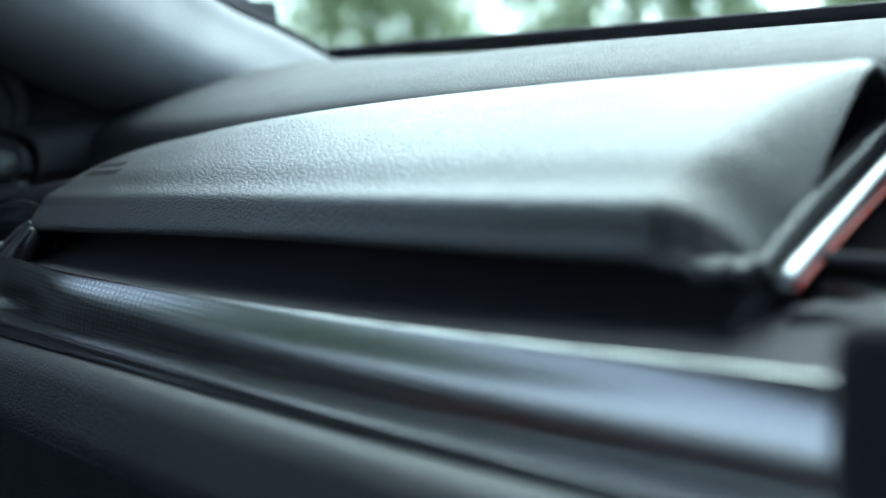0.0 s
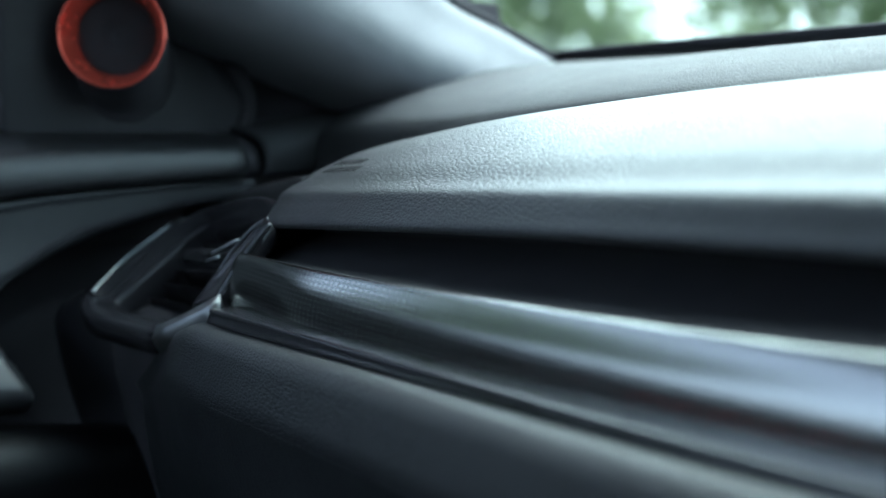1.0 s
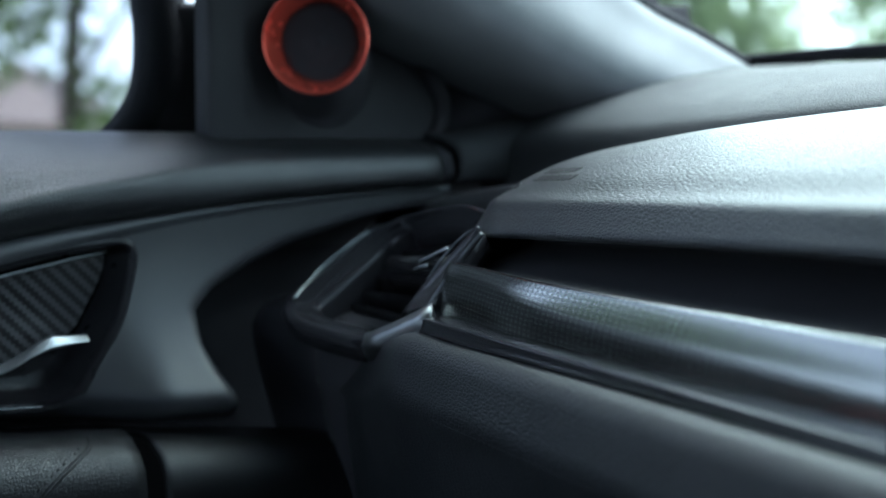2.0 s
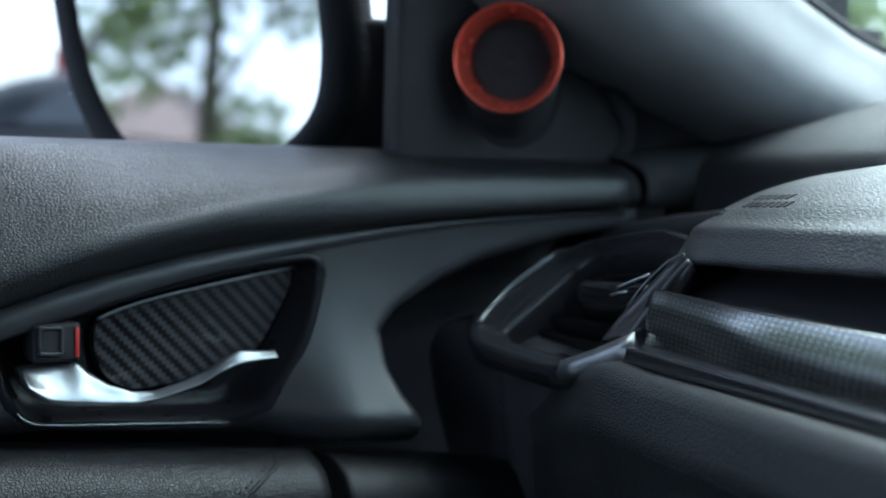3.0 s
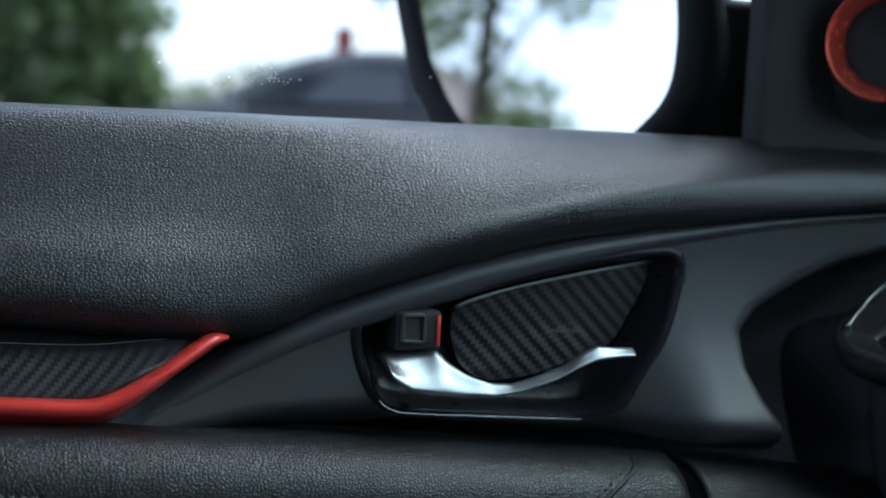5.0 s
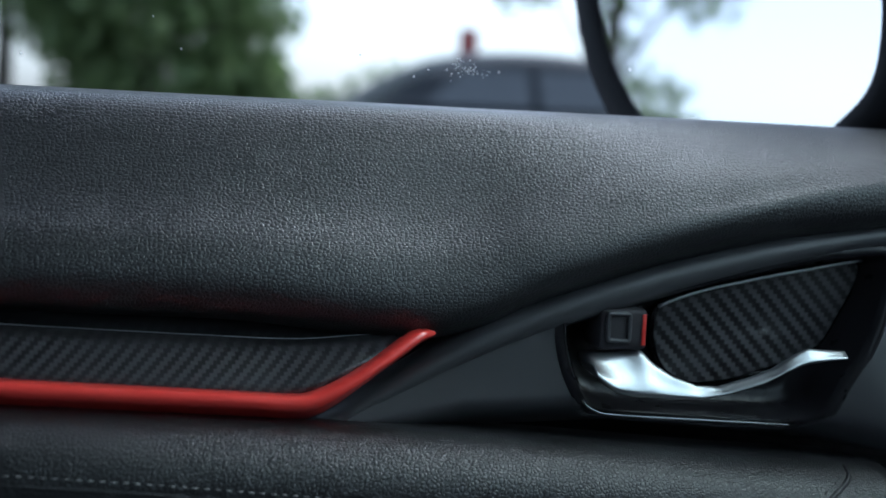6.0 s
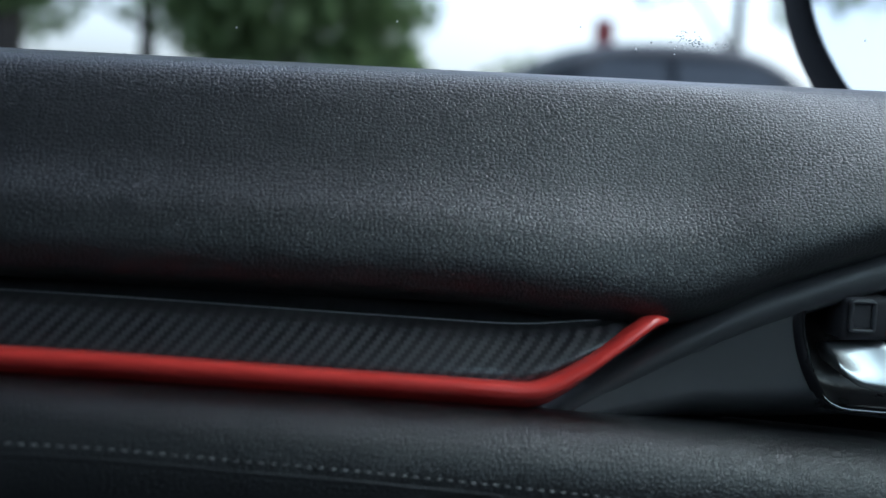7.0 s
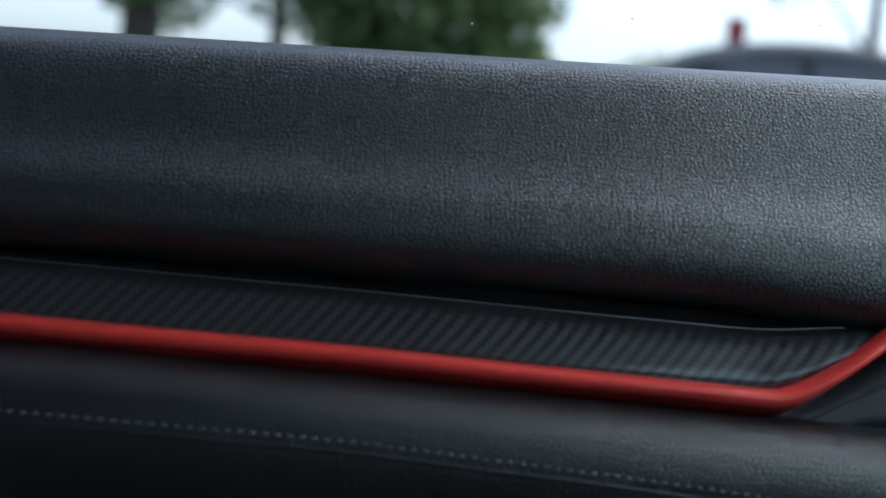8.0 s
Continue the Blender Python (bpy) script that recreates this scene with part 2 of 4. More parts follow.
def plate(outline, y0, y1, bevel=0.0):
    """A flat plate in the x-z plane from an outline of (x, z), from y0 (front) to y1 (back)."""
    bm = bmesh.new()
    f = [bm.verts.new((x, y0, z)) for x, z in outline]
    b = [bm.verts.new((x, y1, z)) for x, z in outline]
    m = len(f)
    front = bm.faces.new(f)
    bm.faces.new(b[::-1])
    for i in range(m):
        bm.faces.new((f[i], b[i], b[(i + 1) % m], f[(i + 1) % m]))
    if bevel:
        bmesh.ops.bevel(bm, geom=list(front.edges), offset=bevel, segments=2, profile=0.5, affect="EDGES")
    return bm


def rounded(pts, r, n=5):
    """A closed outline of (x, z) with rounded corners."""
    out, m = [], len(pts)
    for i in range(m):
        a, b, c = Vector(pts[i - 1]), Vector(pts[i]), Vector(pts[(i + 1) % m])
        rr = min(r, 0.45 * (a - b).length, 0.45 * (c - b).length)
        p, q = b + (a - b).normalized() * rr, b + (c - b).normalized() * rr
        for k in range(n + 1):
            t = k / n
            out.append(tuple((1 - t) ** 2 * p + 2 * t * (1 - t) * b + t * t * q))
    return out


def inside(pt, poly):
    x, z = pt
    hit = False
    for (x0, z0), (x1, z1) in zip(poly, poly[1:] + poly[:1]):
        if (z0 > z) != (z1 > z) and x < (x1 - x0) * (z - z0) / (z1 - z0) + x0:
            hit = not hit
    return hit


def grown(poly, d):
    """The outline moved outwards by d."""
    m = len(poly)
    area = sum(a[0] * b[1] - b[0] * a[1] for a, b in zip(poly, poly[1:] + poly[:1]))
    s = 1 if area > 0 else -1
    out = []
    for i in range(m):
        t = (Vector(poly[(i + 1) % m]) - Vector(poly[i - 1])).normalized()
        out.append((poly[i][0] + s * d * t.y, poly[i][1] - s * d * t.x))
    return out


# ---------------------------------------------------------------- cabin shell
ROOF_Z, FLOOR_Z = 1.22, 0.22
X_BACK, X_FRONT = -1.6, 0.95
Y_LEFT, Y_RIGHT = 0.075, -1.42


def shell(name, lo, hi, mat, label, category):
    tagged(part(name, box(lo, hi), mat, smooth=False), label, category, kind="structure")


shell("floor", (X_BACK, Y_RIGHT, FLOOR_Z - 0.04), (X_FRONT, Y_LEFT + 0.05, FLOOR_Z), CARPET, "black carpeted cabin floor of the car", "floor")
shell("ceiling", (X_BACK, Y_RIGHT, ROOF_Z), (0.14, Y_LEFT + 0.05, ROOF_Z + 0.04), LINER, "black fabric headliner under the car roof", "headliner")
shell("wall_back", (X_BACK - 0.05, Y_RIGHT, FLOOR_Z), (X_BACK, Y_LEFT, 0.84), LINER, "black parcel shelf wall behind the seats", "bulkhead")
tagged(part("window_rear", box((X_BACK - 0.02, Y_RIGHT, 0.842), (X_BACK - 0.015, Y_LEFT, ROOF_Z - 0.002)), GLASS, smooth=False), "tinted rear window pane", "rear window", kind="structure")
bpy.data.objects["window_rear"].visible_shadow = False
shell("wall_front", (X_FRONT, Y_RIGHT, FLOOR_Z), (X_FRONT + 0.05, Y_LEFT + 0.1, 0.84), DARK, "dark bulkhead in front of the dashboard", "bulkhead")
shell("wall_right", (X_BACK, Y_RIGHT - 0.05, FLOOR_Z), (X_FRONT, Y_RIGHT, 0.86), DARK, "dark driver side door trim", "door trim")
# unseen wall added in place of the driver side windows, to block light
shell("wall_right_block", (X_BACK, Y_RIGHT - 0.05, 0.862), (0.22, Y_RIGHT, ROOF_Z - 0.002), LINER, "grey wall added over the driver side windows to block light", "side trim")
shell("wall_left", (X_BACK, Y_LEFT, FLOOR_Z), (0.60, Y_LEFT + 0.05, 0.80), RUBBER, "dark body side behind the door trim", "body side")
# unseen wall added behind the door window, keeps side light out
shell("wall_left_block", (X_BACK, Y_LEFT, 0.802), (-1.02, Y_LEFT + 0.05, ROOF_Z - 0.002), LINER, "grey wall added over the rear side window to block light", "quarter trim")
shell("wall_left_front", (0.235, 0.0645, 0.77), (0.60, 0.0745, 1.02), DARK, "dark body side behind the tweeter", "body side")

# ---------------------------------------------------------------- passenger door
SWOOSH = [(-0.50, 0.764), (-0.30, 0.756), (-0.16, 0.750), (-0.11, 0.744), (-0.072, 0.741), (-0.035, 0.7568), (0.017, 0.7730), (0.074, 0.7862),
          (0.134, 0.7950), (0.200, 0.8022), (0.272, 0.8065), (0.345, 0.8095)]
PANEL_LOW = [(-0.20, 0.680), (-0.15, 0.688), (-0.12, 0.696), (-0.065, 0.706), (0.009, 0.7075), (0.092, 0.6985), (0.18, 0.692), (0.35, 0.679)]

door = thing("car_door", "black passenger door trim with leather pad, carbon inlay and red lip", "car door", (-0.1, 0.03, 0.3))


def pad_section(x):
    lo = lerp_table(SWOOSH, x)
    top = 0.8395
    h = top - lo
    k = smooth01((x - 0.02) / 0.2)   # towards the front the face grows low and steep
    b = smooth01((x + 0.06) / 0.10) * (1 - k)   # rounder beside the handle
    return [(x, 0.062, top - 0.012), (x, 0.056, top - 0.001), (x, 0.047, top), (x, 0.030 - 0.004 * k, top - 0.007 + 0.003 * k),
            (x, 0.008 + 0.004 * k - 0.004 * b, lo + (0.55 + 0.27 * k + 0.05 * b) * h), (x, -0.006 + 0.005 * k - 0.0018 * b, lo + (0.36 + 0.32 * k + 0.01 * b) * h),
            (x, -0.011 + 0.0036 * k, lo + (1 - k) * min(0.018, 0.36 * h) + 0.51 * k * h), (x, -0.006 - 0.0034 * k, lo + (1 - k) * min(0.007, 0.13 * h) + 0.22 * k * h),
            (x, 0.008 - 0.012 * k, lo + 0.001), (x, 0.022, lo + 0.004)]


xs = [-1.0, -0.75, -0.5, -0.4, -0.3, -0.22, -0.16, -0.12, -0.085, -0.06, -0.035, -0.01, 0.02, 0.05, 0.08, 0.12, 0.16, 0.20, 0.25, 0.30, 0.325]
secs = [pad_section(x) for x in xs]
end = [(0.336, p[1] * 0.94 + 0.003, 0.824 + (p[2] - 0.824) * 0.975) for p in pad_section(0.336)]
secs.append(end)
part("upper_pad", loft(secs, 240, 40), LEATHER, door, "grained black leather upper pad", solid=0.003)

# rim that follows the pad's lower line
rim_x = [-0.150, -0.125, -0.104, -0.086, -0.068, -0.035, 0.017, 0.074, 0.134, 0.20, 0.272, 0.335]
rim_top = [0.700, 0.7115, 0.7222, 0.7330, 0.7430, 0.7574, 0.7737, 0.7867, 0.7957, 0.8029, 0.8072, 0.8095]
rim_bot = [0.694, 0.7055, 0.716, 0.7255, 0.7345, 0.7480, 0.7635, 0.7780, 0.7895, 0.7985, 0.8040, 0.8070]
secs = []
for x, a, b in zip(rim_x, rim_top, rim_bot):
    secs.append([(x, 0.016, a + 0.001), (x, 0.004, a + 0.001), (x, -0.0022, a - 0.002), (x, -0.0026, b + 0.0012), (x, -0.0008, b - 0.0012), (x, 0.0022, b - 0.0035)])
part("rim", loft(secs, 160, 14), HARD, door, "raised matt rim under the leather pad", solid=0.002)

POCKET = rounded([(-0.0215, 0.7545), (-0.019, 0.735), (-0.008, 0.7125), (0.045, 0.7085), (0.090, 0.7062), (0.1035, 0.7105), (0.128, 0.749), (0.1385, 0.7835), (0.102, 0.7805), (0.053, 0.7705), (0.005, 0.7595)], 0.012, 6)


PANEL_EDGE = [(0.690, 0.195), (0.697, 0.191), (0.713, 0.182), (0.728, 0.177), (0.747, 0.177), (0.758, 0.186), (0.7716, 0.210), (0.7813, 0.2335), (0.790, 0.269), (0.795, 0.298), (0.802, 0.36)]   # height, and where the front edge turns in


def panel_y(x, z):
    """The lower trim's surface: flat, then rolled away round the dashboard's end."""
    away = smooth01((x - lerp_table(PANEL_EDGE, z) + 0.011) / (0.024 + 1.2 * min(max(z - 0.745, 0.0), 0.04)))
    low = min(max((lerp_table(PANEL_LOW, x) + 0.013 - z) / 0.013, 0.0), 1.0)
    flare = -0.031 * smooth01((x - 0.10) / 0.05) * min(max((0.785 - z) / 0.085, 0.0), 1.0) ** 2 - 0.004 * min(max((0.75 - z) / 0.04, 0.0), 1.0) ** 2
    return 0.002 + flare + 0.055 * away + 0.020 * low ** 1.5


bm = bmesh.new()
NX, NZ = 220, 50
vs = []
for i in range(NX + 1):
    x = -0.148 + (0.345 + 0.148) * i / NX
    top = lerp_table(list(zip(rim_x, rim_bot)), max(x, -0.150)) + 0.001
    bot = lerp_table(PANEL_LOW, x)
    row = []
    for j in range(NZ + 1):
        z = top + (bot - top) * j / NZ
        row.append(bm.verts.new((x, panel_y(x, z), z)))
    vs.append(row)
cut = grown(POCKET, 0.0024)
for i in range(NX):
    for j in range(NZ):
        q = (vs[i][j], vs[i + 1][j], vs[i + 1][j + 1], vs[i][j + 1])
        c = sum((v.co for v in q), Vector()) / 4
        hollow = c.z < 0.79 and (c.y > (0.036 if c.x > 0.15 else 0.05) or (c.z < 0.775 and c.x > lerp_table(PANEL_EDGE, c.z) + 0.013))
        if not hollow and not inside((c.x, c.z), cut):
            bm.faces.new(q)
part("lower_panel", bm, HARD, door, "matt grey-black plastic lower panel", solid=0.002)

# recessed handle bowl: rim, wall, floor
rows = []
for d, y in ((0.0052, 0.003), (0.0048, -0.0002), (0.0022, -0.0012), (0.0003, -0.0008), (-0.0006, 0.002), (-0.003, 0.014), (-0.006, 0.0195), (-0.012, 0.021)):
    o = grown(POCKET, d)
    rows.append([(x, y + (panel_y(x, z) - 0.002 if y < 0.01 else 0), z) for x, z in o])
bm = grid(rows, close=True)
bm.verts.ensure_lookup_table()
bm.faces.new(bm.verts[-len(POCKET):])
bowl = part("handle_bowl", bm, BOWL, door, "glossy black recessed handle bowl", solid=0.0015)
part("bowl_rim", tube([(-0.0222, -0.0012, 0.753), (-0.0207, -0.0012, 0.743), (-0.0175, -0.0014, 0.731), (-0.0120, -0.0022, 0.7185), (-0.0060, -0.0030, 0.7138), (0.004, -0.0034, 0.7120), (0.043, -0.0037, 0.7092), (0.088, -0.0040, 0.7062)], 0.0006, 60, 8, taper=lambda f: min(1.0, 0.3 + 5 * f, 0.2 + 3 * (1 - f))), CHROME, bowl, "thin half-gloss rim of the bowl")

INLAY = rounded([(0.0285, 0.7555), (0.037, 0.7592), (0.080, 0.7692), (0.131, 0.7782), (0.1275, 0.766), (0.112, 0.7385), (0.093, 0.7305), (0.068, 0.7235), (0.045, 0.7215), (0.033, 0.7285), (0.0275, 0.742)], 0.006, 4)
part("inlay_frame", plate(grown(INLAY, 0.0018), 0.0165, 0.0215, 0.0006), GLOSS, bowl)
part("carbon_inlay", plate(INLAY, 0.0155, 0.0185, 0.0008), CARBON_A, bowl, "glossy carbon weave inlay", smooth=False)
part("inlay_edge", tube([(0.029, 0.0150, 0.7565), (0.035, 0.0150, 0.7590), (0.042, 0.0150, 0.7613), (0.057, 0.0150, 0.7652), (0.080, 0.0150, 0.7698), (0.107, 0.0150, 0.7746), (0.131, 0.0150, 0.7786)], 0.0008, 40, 8), SATIN, bowl, "thin bright edge of the inlay")

# lever
LEVER_TOP = [(-0.0105, 0.7380), (-0.009, 0.7384), (0.005, 0.7390), (0.0145, 0.7392), (0.0165, 0.7378), (0.020, 0.7340), (0.028, 0.7288), (0.039, 0.7250), (0.049, 0.7245), (0.063, 0.7286), (0.075, 0.7332), (0.083, 0.7384), (0.090, 0.7414), (0.100, 0.7408), (0.1085, 0.7404)]
LEVER_LOW = [(-0.0105, 0.7345), (-0.0085, 0.7295), (-0.005, 0.7262), (0.001, 0.7224), (0.009, 0.7208), (0.025, 0.7195), (0.041, 0.7194), (0.054, 0.7222), (0.069, 0.7268), (0.079, 0.7320), (0.088, 0.7350), (0.100, 0.7366), (0.1085, 0.7372)]
secs = []
for i in range(61):
    x = -0.0105 + 0.119 * i / 60
    a, b = lerp_table(LEVER_TOP, x), lerp_table(LEVER_LOW, x)
    c, h = (a + b) / 2, max((a - b) / 2, 0.0006)
    front = -0.010 - 0.004 * smooth01((x - 0.03) / 0.05)
    back = front + 0.007 + 0.011 * smooth01((0.035 - x) / 0.03)
    lean = max(back - front - 0.002, 0.001)
    secs.append([(x, back, c + 0.55 * h), (x, back - 0.002, c + h), (x, front + 0.72 * lean, c + 0.93 * h), (x, front + 0.40 * lean, c + 0.2 * h), (x, front + 0.05 * lean, c - 0.62 * h), (x, front + 0.002, c - h), (x, back, c - 0.6 * h)])
part("lever", grid([cr(s, 20) for s in secs], close=True, caps=True), SATIN, bowl, "satin chrome door release lever")

# lock switch
latch = part("lock_switch", box((-0.0055, -0.003, 0.7400), (0.0160, 0.016, 0.7575), 0.0022, 3), RUBBER, bowl, "black lock switch with a red mark")
o = rounded([(-0.0030, 0.7440), (0.0075, 0.7436), (0.0075, 0.7560), (-0.0030, 0.7563)], 0.0018, 4)
rows = [[(x, y, z) for x, z in grown(o, d)] for d, y in ((0.0006, -0.0026), (0.0004, -0.0044), (-0.0006, -0.0046), (-0.0012, -0.0042), (-0.0014, -0.0030))]
part("lock_frame", grid(rows, close=True), HARD, bowl, "square frame of the lock switch", solid=0.0003)
part("lock_button", plate(grown(o, -0.0016), -0.0034, -0.001), DARK, bowl, smooth=False)
part("lock_mark", box((0.0132, -0.0036, 0.7420), (0.0150, -0.002, 0.7555), 0.0004), RED, bowl, "red mark")

# ---- carbon strip and red lip
TOPLINE = [(-1.0, 0.786), (-0.42, 0.7605), (-0.35, 0.7572), (-0.27, 0.7535), (-0.21, 0.7502), (-0.146, 0.7470), (-0.088, 0.7440)]
LIPLINE = [(-1.0, 0.772), (-0.42, 0.7425), (-0.348, 0.7382), (-0.291, 0.7352), (-0.232, 0.7312), (-0.171, 0.7272), (-0.136, 0.7252)]
def strip_hi(x):
    return lerp_table(TOPLINE, x)


def strip_lo(x):
    return lerp_table(LIPLINE, x) if x < -0.136 else 0.7252 + (x + 0.136) * 0.46


secs = []
for x in (-1.0, -0.8, -0.6, -0.45, -0.35, -0.28, -0.21, -0.17, -0.145, -0.13, -0.115, -0.102, -0.094):
    a, b = strip_hi(x) + 0.004, strip_lo(x) - 0.001
    w = (a - b)
    secs.append([(x, 0.024, a), (x, 0.012, a - 0.12 * w), (x, -0.002, a - 0.28 * w), (x, -0.0080, a - 0.375 * w), (x, -0.0108, a - 0.46 * w), (x, -0.0136, a - 0.60 * w), (x, -0.0154, a - 0.73 * w), (x, -0.0165, a - 0.85 * w), (x, -0.0168, a - 0.94 * w), (x, -0.0164, b)])
    secs[-1] = [(px, py + 0.005 * smooth01((x + 0.128) / 0.034), pz) for px, py, pz in secs[-1]]
part("carbon_strip", loft(secs, 260, 30), CARBON_B, door, "glossy carbon weave trim strip", solid=0.002)
# satin thread laid along the crease as its reflected window line
crease = []
for x in (-0.60, -0.45, -0.35, -0.28, -0.21, -0.17, -0.145, -0.13, -0.115, -0.100):
    a, b = strip_hi(x) + 0.004, strip_lo(x) - 0.001
    crease.append((x, 0.0008, a - 0.235 * (a - b)))
part("strip_crease_glint", tube(crease, 0.00022, 120, 6), SATIN, door, "satin thread standing for the light caught along the strip's crease")

lip = [(-1.0, -0.021, 0.7685), (-0.8, -0.021, 0.7585), (-0.65, -0.021, 0.751), (-0.55, -0.021, 0.746), (-0.48, -0.021, 0.7425), (-0.42, -0.021, 0.7395), (-0.348, -0.021, 0.7355), (-0.291, -0.021, 0.7325), (-0.232, -0.021, 0.7285), (-0.19, -0.021, 0.7258), (-0.155, -0.021, 0.7235),
       (-0.142, -0.021, 0.7226), (-0.133, -0.021, 0.7228), (-0.124, -0.0205, 0.7262), (-0.113, -0.019, 0.7322), (-0.102, -0.0165, 0.7390), (-0.0925, -0.013, 0.7446), (-0.0865, -0.010, 0.7474), (-0.0800, -0.007, 0.7480)]
c = cr(lip, 260)
rows = []
for i, p in enumerate(c):
    d = (c[min(i + 1, 260)] - c[max(i - 1, 0)]).normalized()
    u = Vector((0, -1, 0)).cross(d).normalized()
    if u.z < 0:
        u = -u
    r = 1.0 if i < 257 else max(0.08, 1 - ((i - 257) / 3.0) ** 2) ** 0.5
    k = 1.0 - 0.28 * smooth01((p.x + 0.135) / 0.03)   # slimmer on the rising end
    prof = [(0.006, 0.0036), (-0.001, 0.0042), (-0.0042, 0.0036), (-0.0056, 0.0021), (-0.0054, 0.0004), (-0.0038, -0.0012), (-0.0002, -0.0032), (0.0055, -0.0062), (0.014, -0.0094)]
    rows.append([p + Vector((0, y * r, 0)) + u * (h * r * k) for y, h in prof])
part("red_lip", grid([cr(r, 18) for r in rows], caps=False), RED, door, "glossy red lip under the carbon strip", solid=0.0015)

# ---- armrest with stitched seam
ARM = [(-1.0, 0.765), (-0.40, 0.7350), (-0.272, 0.7268), (-0.119, 0.7165), (0.0, 0.7055), (0.079, 0.6975), (0.20, 0.689), (0.35, 0.679)]
def arm_section(x):
    z = lerp_table(ARM, x)
    return [(x, 0.022, z - 0.006), (x, -0.004, z - 0.004), (x, -0.020, z - 0.0010), (x, -0.031, z - 0.0024), (x, -0.0405, z - 0.0062), (x, -0.0470, z - 0.0120), (x, -0.0500, z - 0.0195), (x, -0.0503, z - 0.032), (x, -0.0455, z - 0.07), (x, -0.045, z - 0.16), (x, -0.03, z - 0.40)]


xs = [-1.0, -0.7, -0.5, -0.4, -0.3, -0.2, -0.1, 0.0, 0.06, 0.12]
skin = loft([arm_section(x) for x in xs], 160, 48)
ARM_TREE = BVHTree.FromBMesh(skin)
part("armrest", skin, ARM_SKIN, door, "padded black armrest with a pale seam", solid=0.003)
part("front_bolster", loft([[(px, py, pz - 0.002 - 0.075 * (px - 0.13)) for px, py, pz in arm_section(x)] for x in (0.1305, 0.15, 0.17, 0.20, 0.26, 0.33)], 50, 48), ARM_SKIN, door, "padded black door bolster", solid=0.003)


def stitches(name, path, pitch, length, radius, parent, label):
    """A row of short thread stitches along a path, joined into one part."""
    run = sum((Vector(b) - Vector(a)).length for a, b in zip(path, path[1:]))
    n = int(run / pitch)
    c = cr(path, n * 4)
    bm = bmesh.new()
    for i in range(n):
        a, b = c[4 * i], c[4 * i + 4]
        d = (b - a).normalized()
        a, b = a + d * 0.1 * pitch, a + d * (0.1 * pitch + length)
        s = d.cross(Vector((0, -1, 0.2))).normalized()
        o = Vector((0, -1, 0.2)).normalized()
        ring = []
        for p, k in ((a, 0.3), ((a + b) / 2, 1.0), (b, 0.3)):
            ring.append([bm.verts.new(p + radius * (k * (math.cos(t) * s + math.sin(t) * o)) + o * radius * (0.5 * k - 0.4)) for t in (0, 1.57, 3.14, 4.71)])
        for r, q in zip(ring, ring[1:]):
            for j in range(4):
                bm.faces.new((r[j], r[(j + 1) % 4], q[(j + 1) % 4], q[j]))
        bm.faces.new(ring[0])
        bm.faces.new(ring[-1])
    return part(name, bm, THREAD, parent, label)


def laid(path, tree, way, lift):
    """The points of a path dropped on to a surface along a direction."""
    out = []
    for p in path:
        hit = tree.ray_cast(Vector(p) - Vector(way).normalized() * 0.03, Vector(way).normalized())
        q = hit[0] if hit[0] is not None else Vector(p)
        out.append(q - Vector(way).normalized() * lift)
    return out


SEAM = [(-0.9, 0.742), (-0.5, 0.7235), (-0.40, 0.7188), (-0.29, 0.7125), (-0.20, 0.7037), (-0.15, 0.698), (-0.10, 0.692), (-0.06, 0.687)]
seam = [(x, -0.0530, lerp_table(SEAM, x)) for x in (-0.9, -0.7, -0.5, -0.4, -0.34, -0.29, -0.24, -0.2, -0.15, -0.1, -0.06)]
seam = laid(seam, ARM_TREE, (0, 1, -0.5), 0.0003)
stitches("seam_stitches", seam, 0.0040, 0.0022, 0.00025, door, "row of pale thread stitches")
part("seam_fold", tube(laid([p + Vector((0, 0, -0.004)) for p in seam], ARM_TREE, (0, 1, 0), -0.0014), 0.0017, 80, 8), ARM_SKIN, door)
cross = [(0.0955, -0.030, 0.697), (0.091, -0.040, 0.694), (0.080, -0.0475, 0.690), (0.069, -0.0525, 0.685), (0.058, -0.056, 0.680), (0.046, -0.059, 0.672)]
bolster_seam = stitches("bolster_stitches", laid(cross, ARM_TREE, (0, 0.5, -1), 0.0003), 0.0042, 0.0024, 0.0006, door, "row of dark thread stitches")
bolster_seam.data.materials[0] = STRIP
part("bolster_fold", tube(laid([(x + 0.005, y, z) for x, y, z in cross], ARM_TREE, (0, 0.5, -1), -0.0004), 0.0013, 60, 8), ARM_SKIN, door)

# ---- window frame corner, tweeter mount, glass
SAIL_FRONT = [(0.360, 0.834), (0.3585, 0.850), (0.354, 0.862), (0.345, 0.8765), (0.329, 0.899), (0.3114, 0.9204), (0.296, 0.945), (0.268, 1.0)]
cover = [(0.1985, 0.834), (0.1985, 1.0)] + SAIL_FRONT[::-1]
part("tweeter_mount", plate(rounded(cover, 0.006, 3), 0.030, 0.046, 0.003), SAIL, door, "matt black tweeter mount")
part("window_channel", tube([(0.2165, 0.052, 0.836), (0.2165, 0.052, 0.90), (0.2165, 0.052, 0.99)], 0.004, 20, 8), RUBBER, door)
part("window_glass", plate([(-1.0, 0.80), (0.212, 0.80), (0.212, 1.2), (-1.0, 1.2)], 0.0635, 0.067), GLASS, door, "dusty side window pane", smooth=False)
part("window_seal", tube([(-1.0, 0.060, 0.837), (-0.4, 0.060, 0.837), (0.0, 0.060, 0.837), (0.16, 0.060, 0.837)], 0.0028, 40, 8), RUBBER, door)

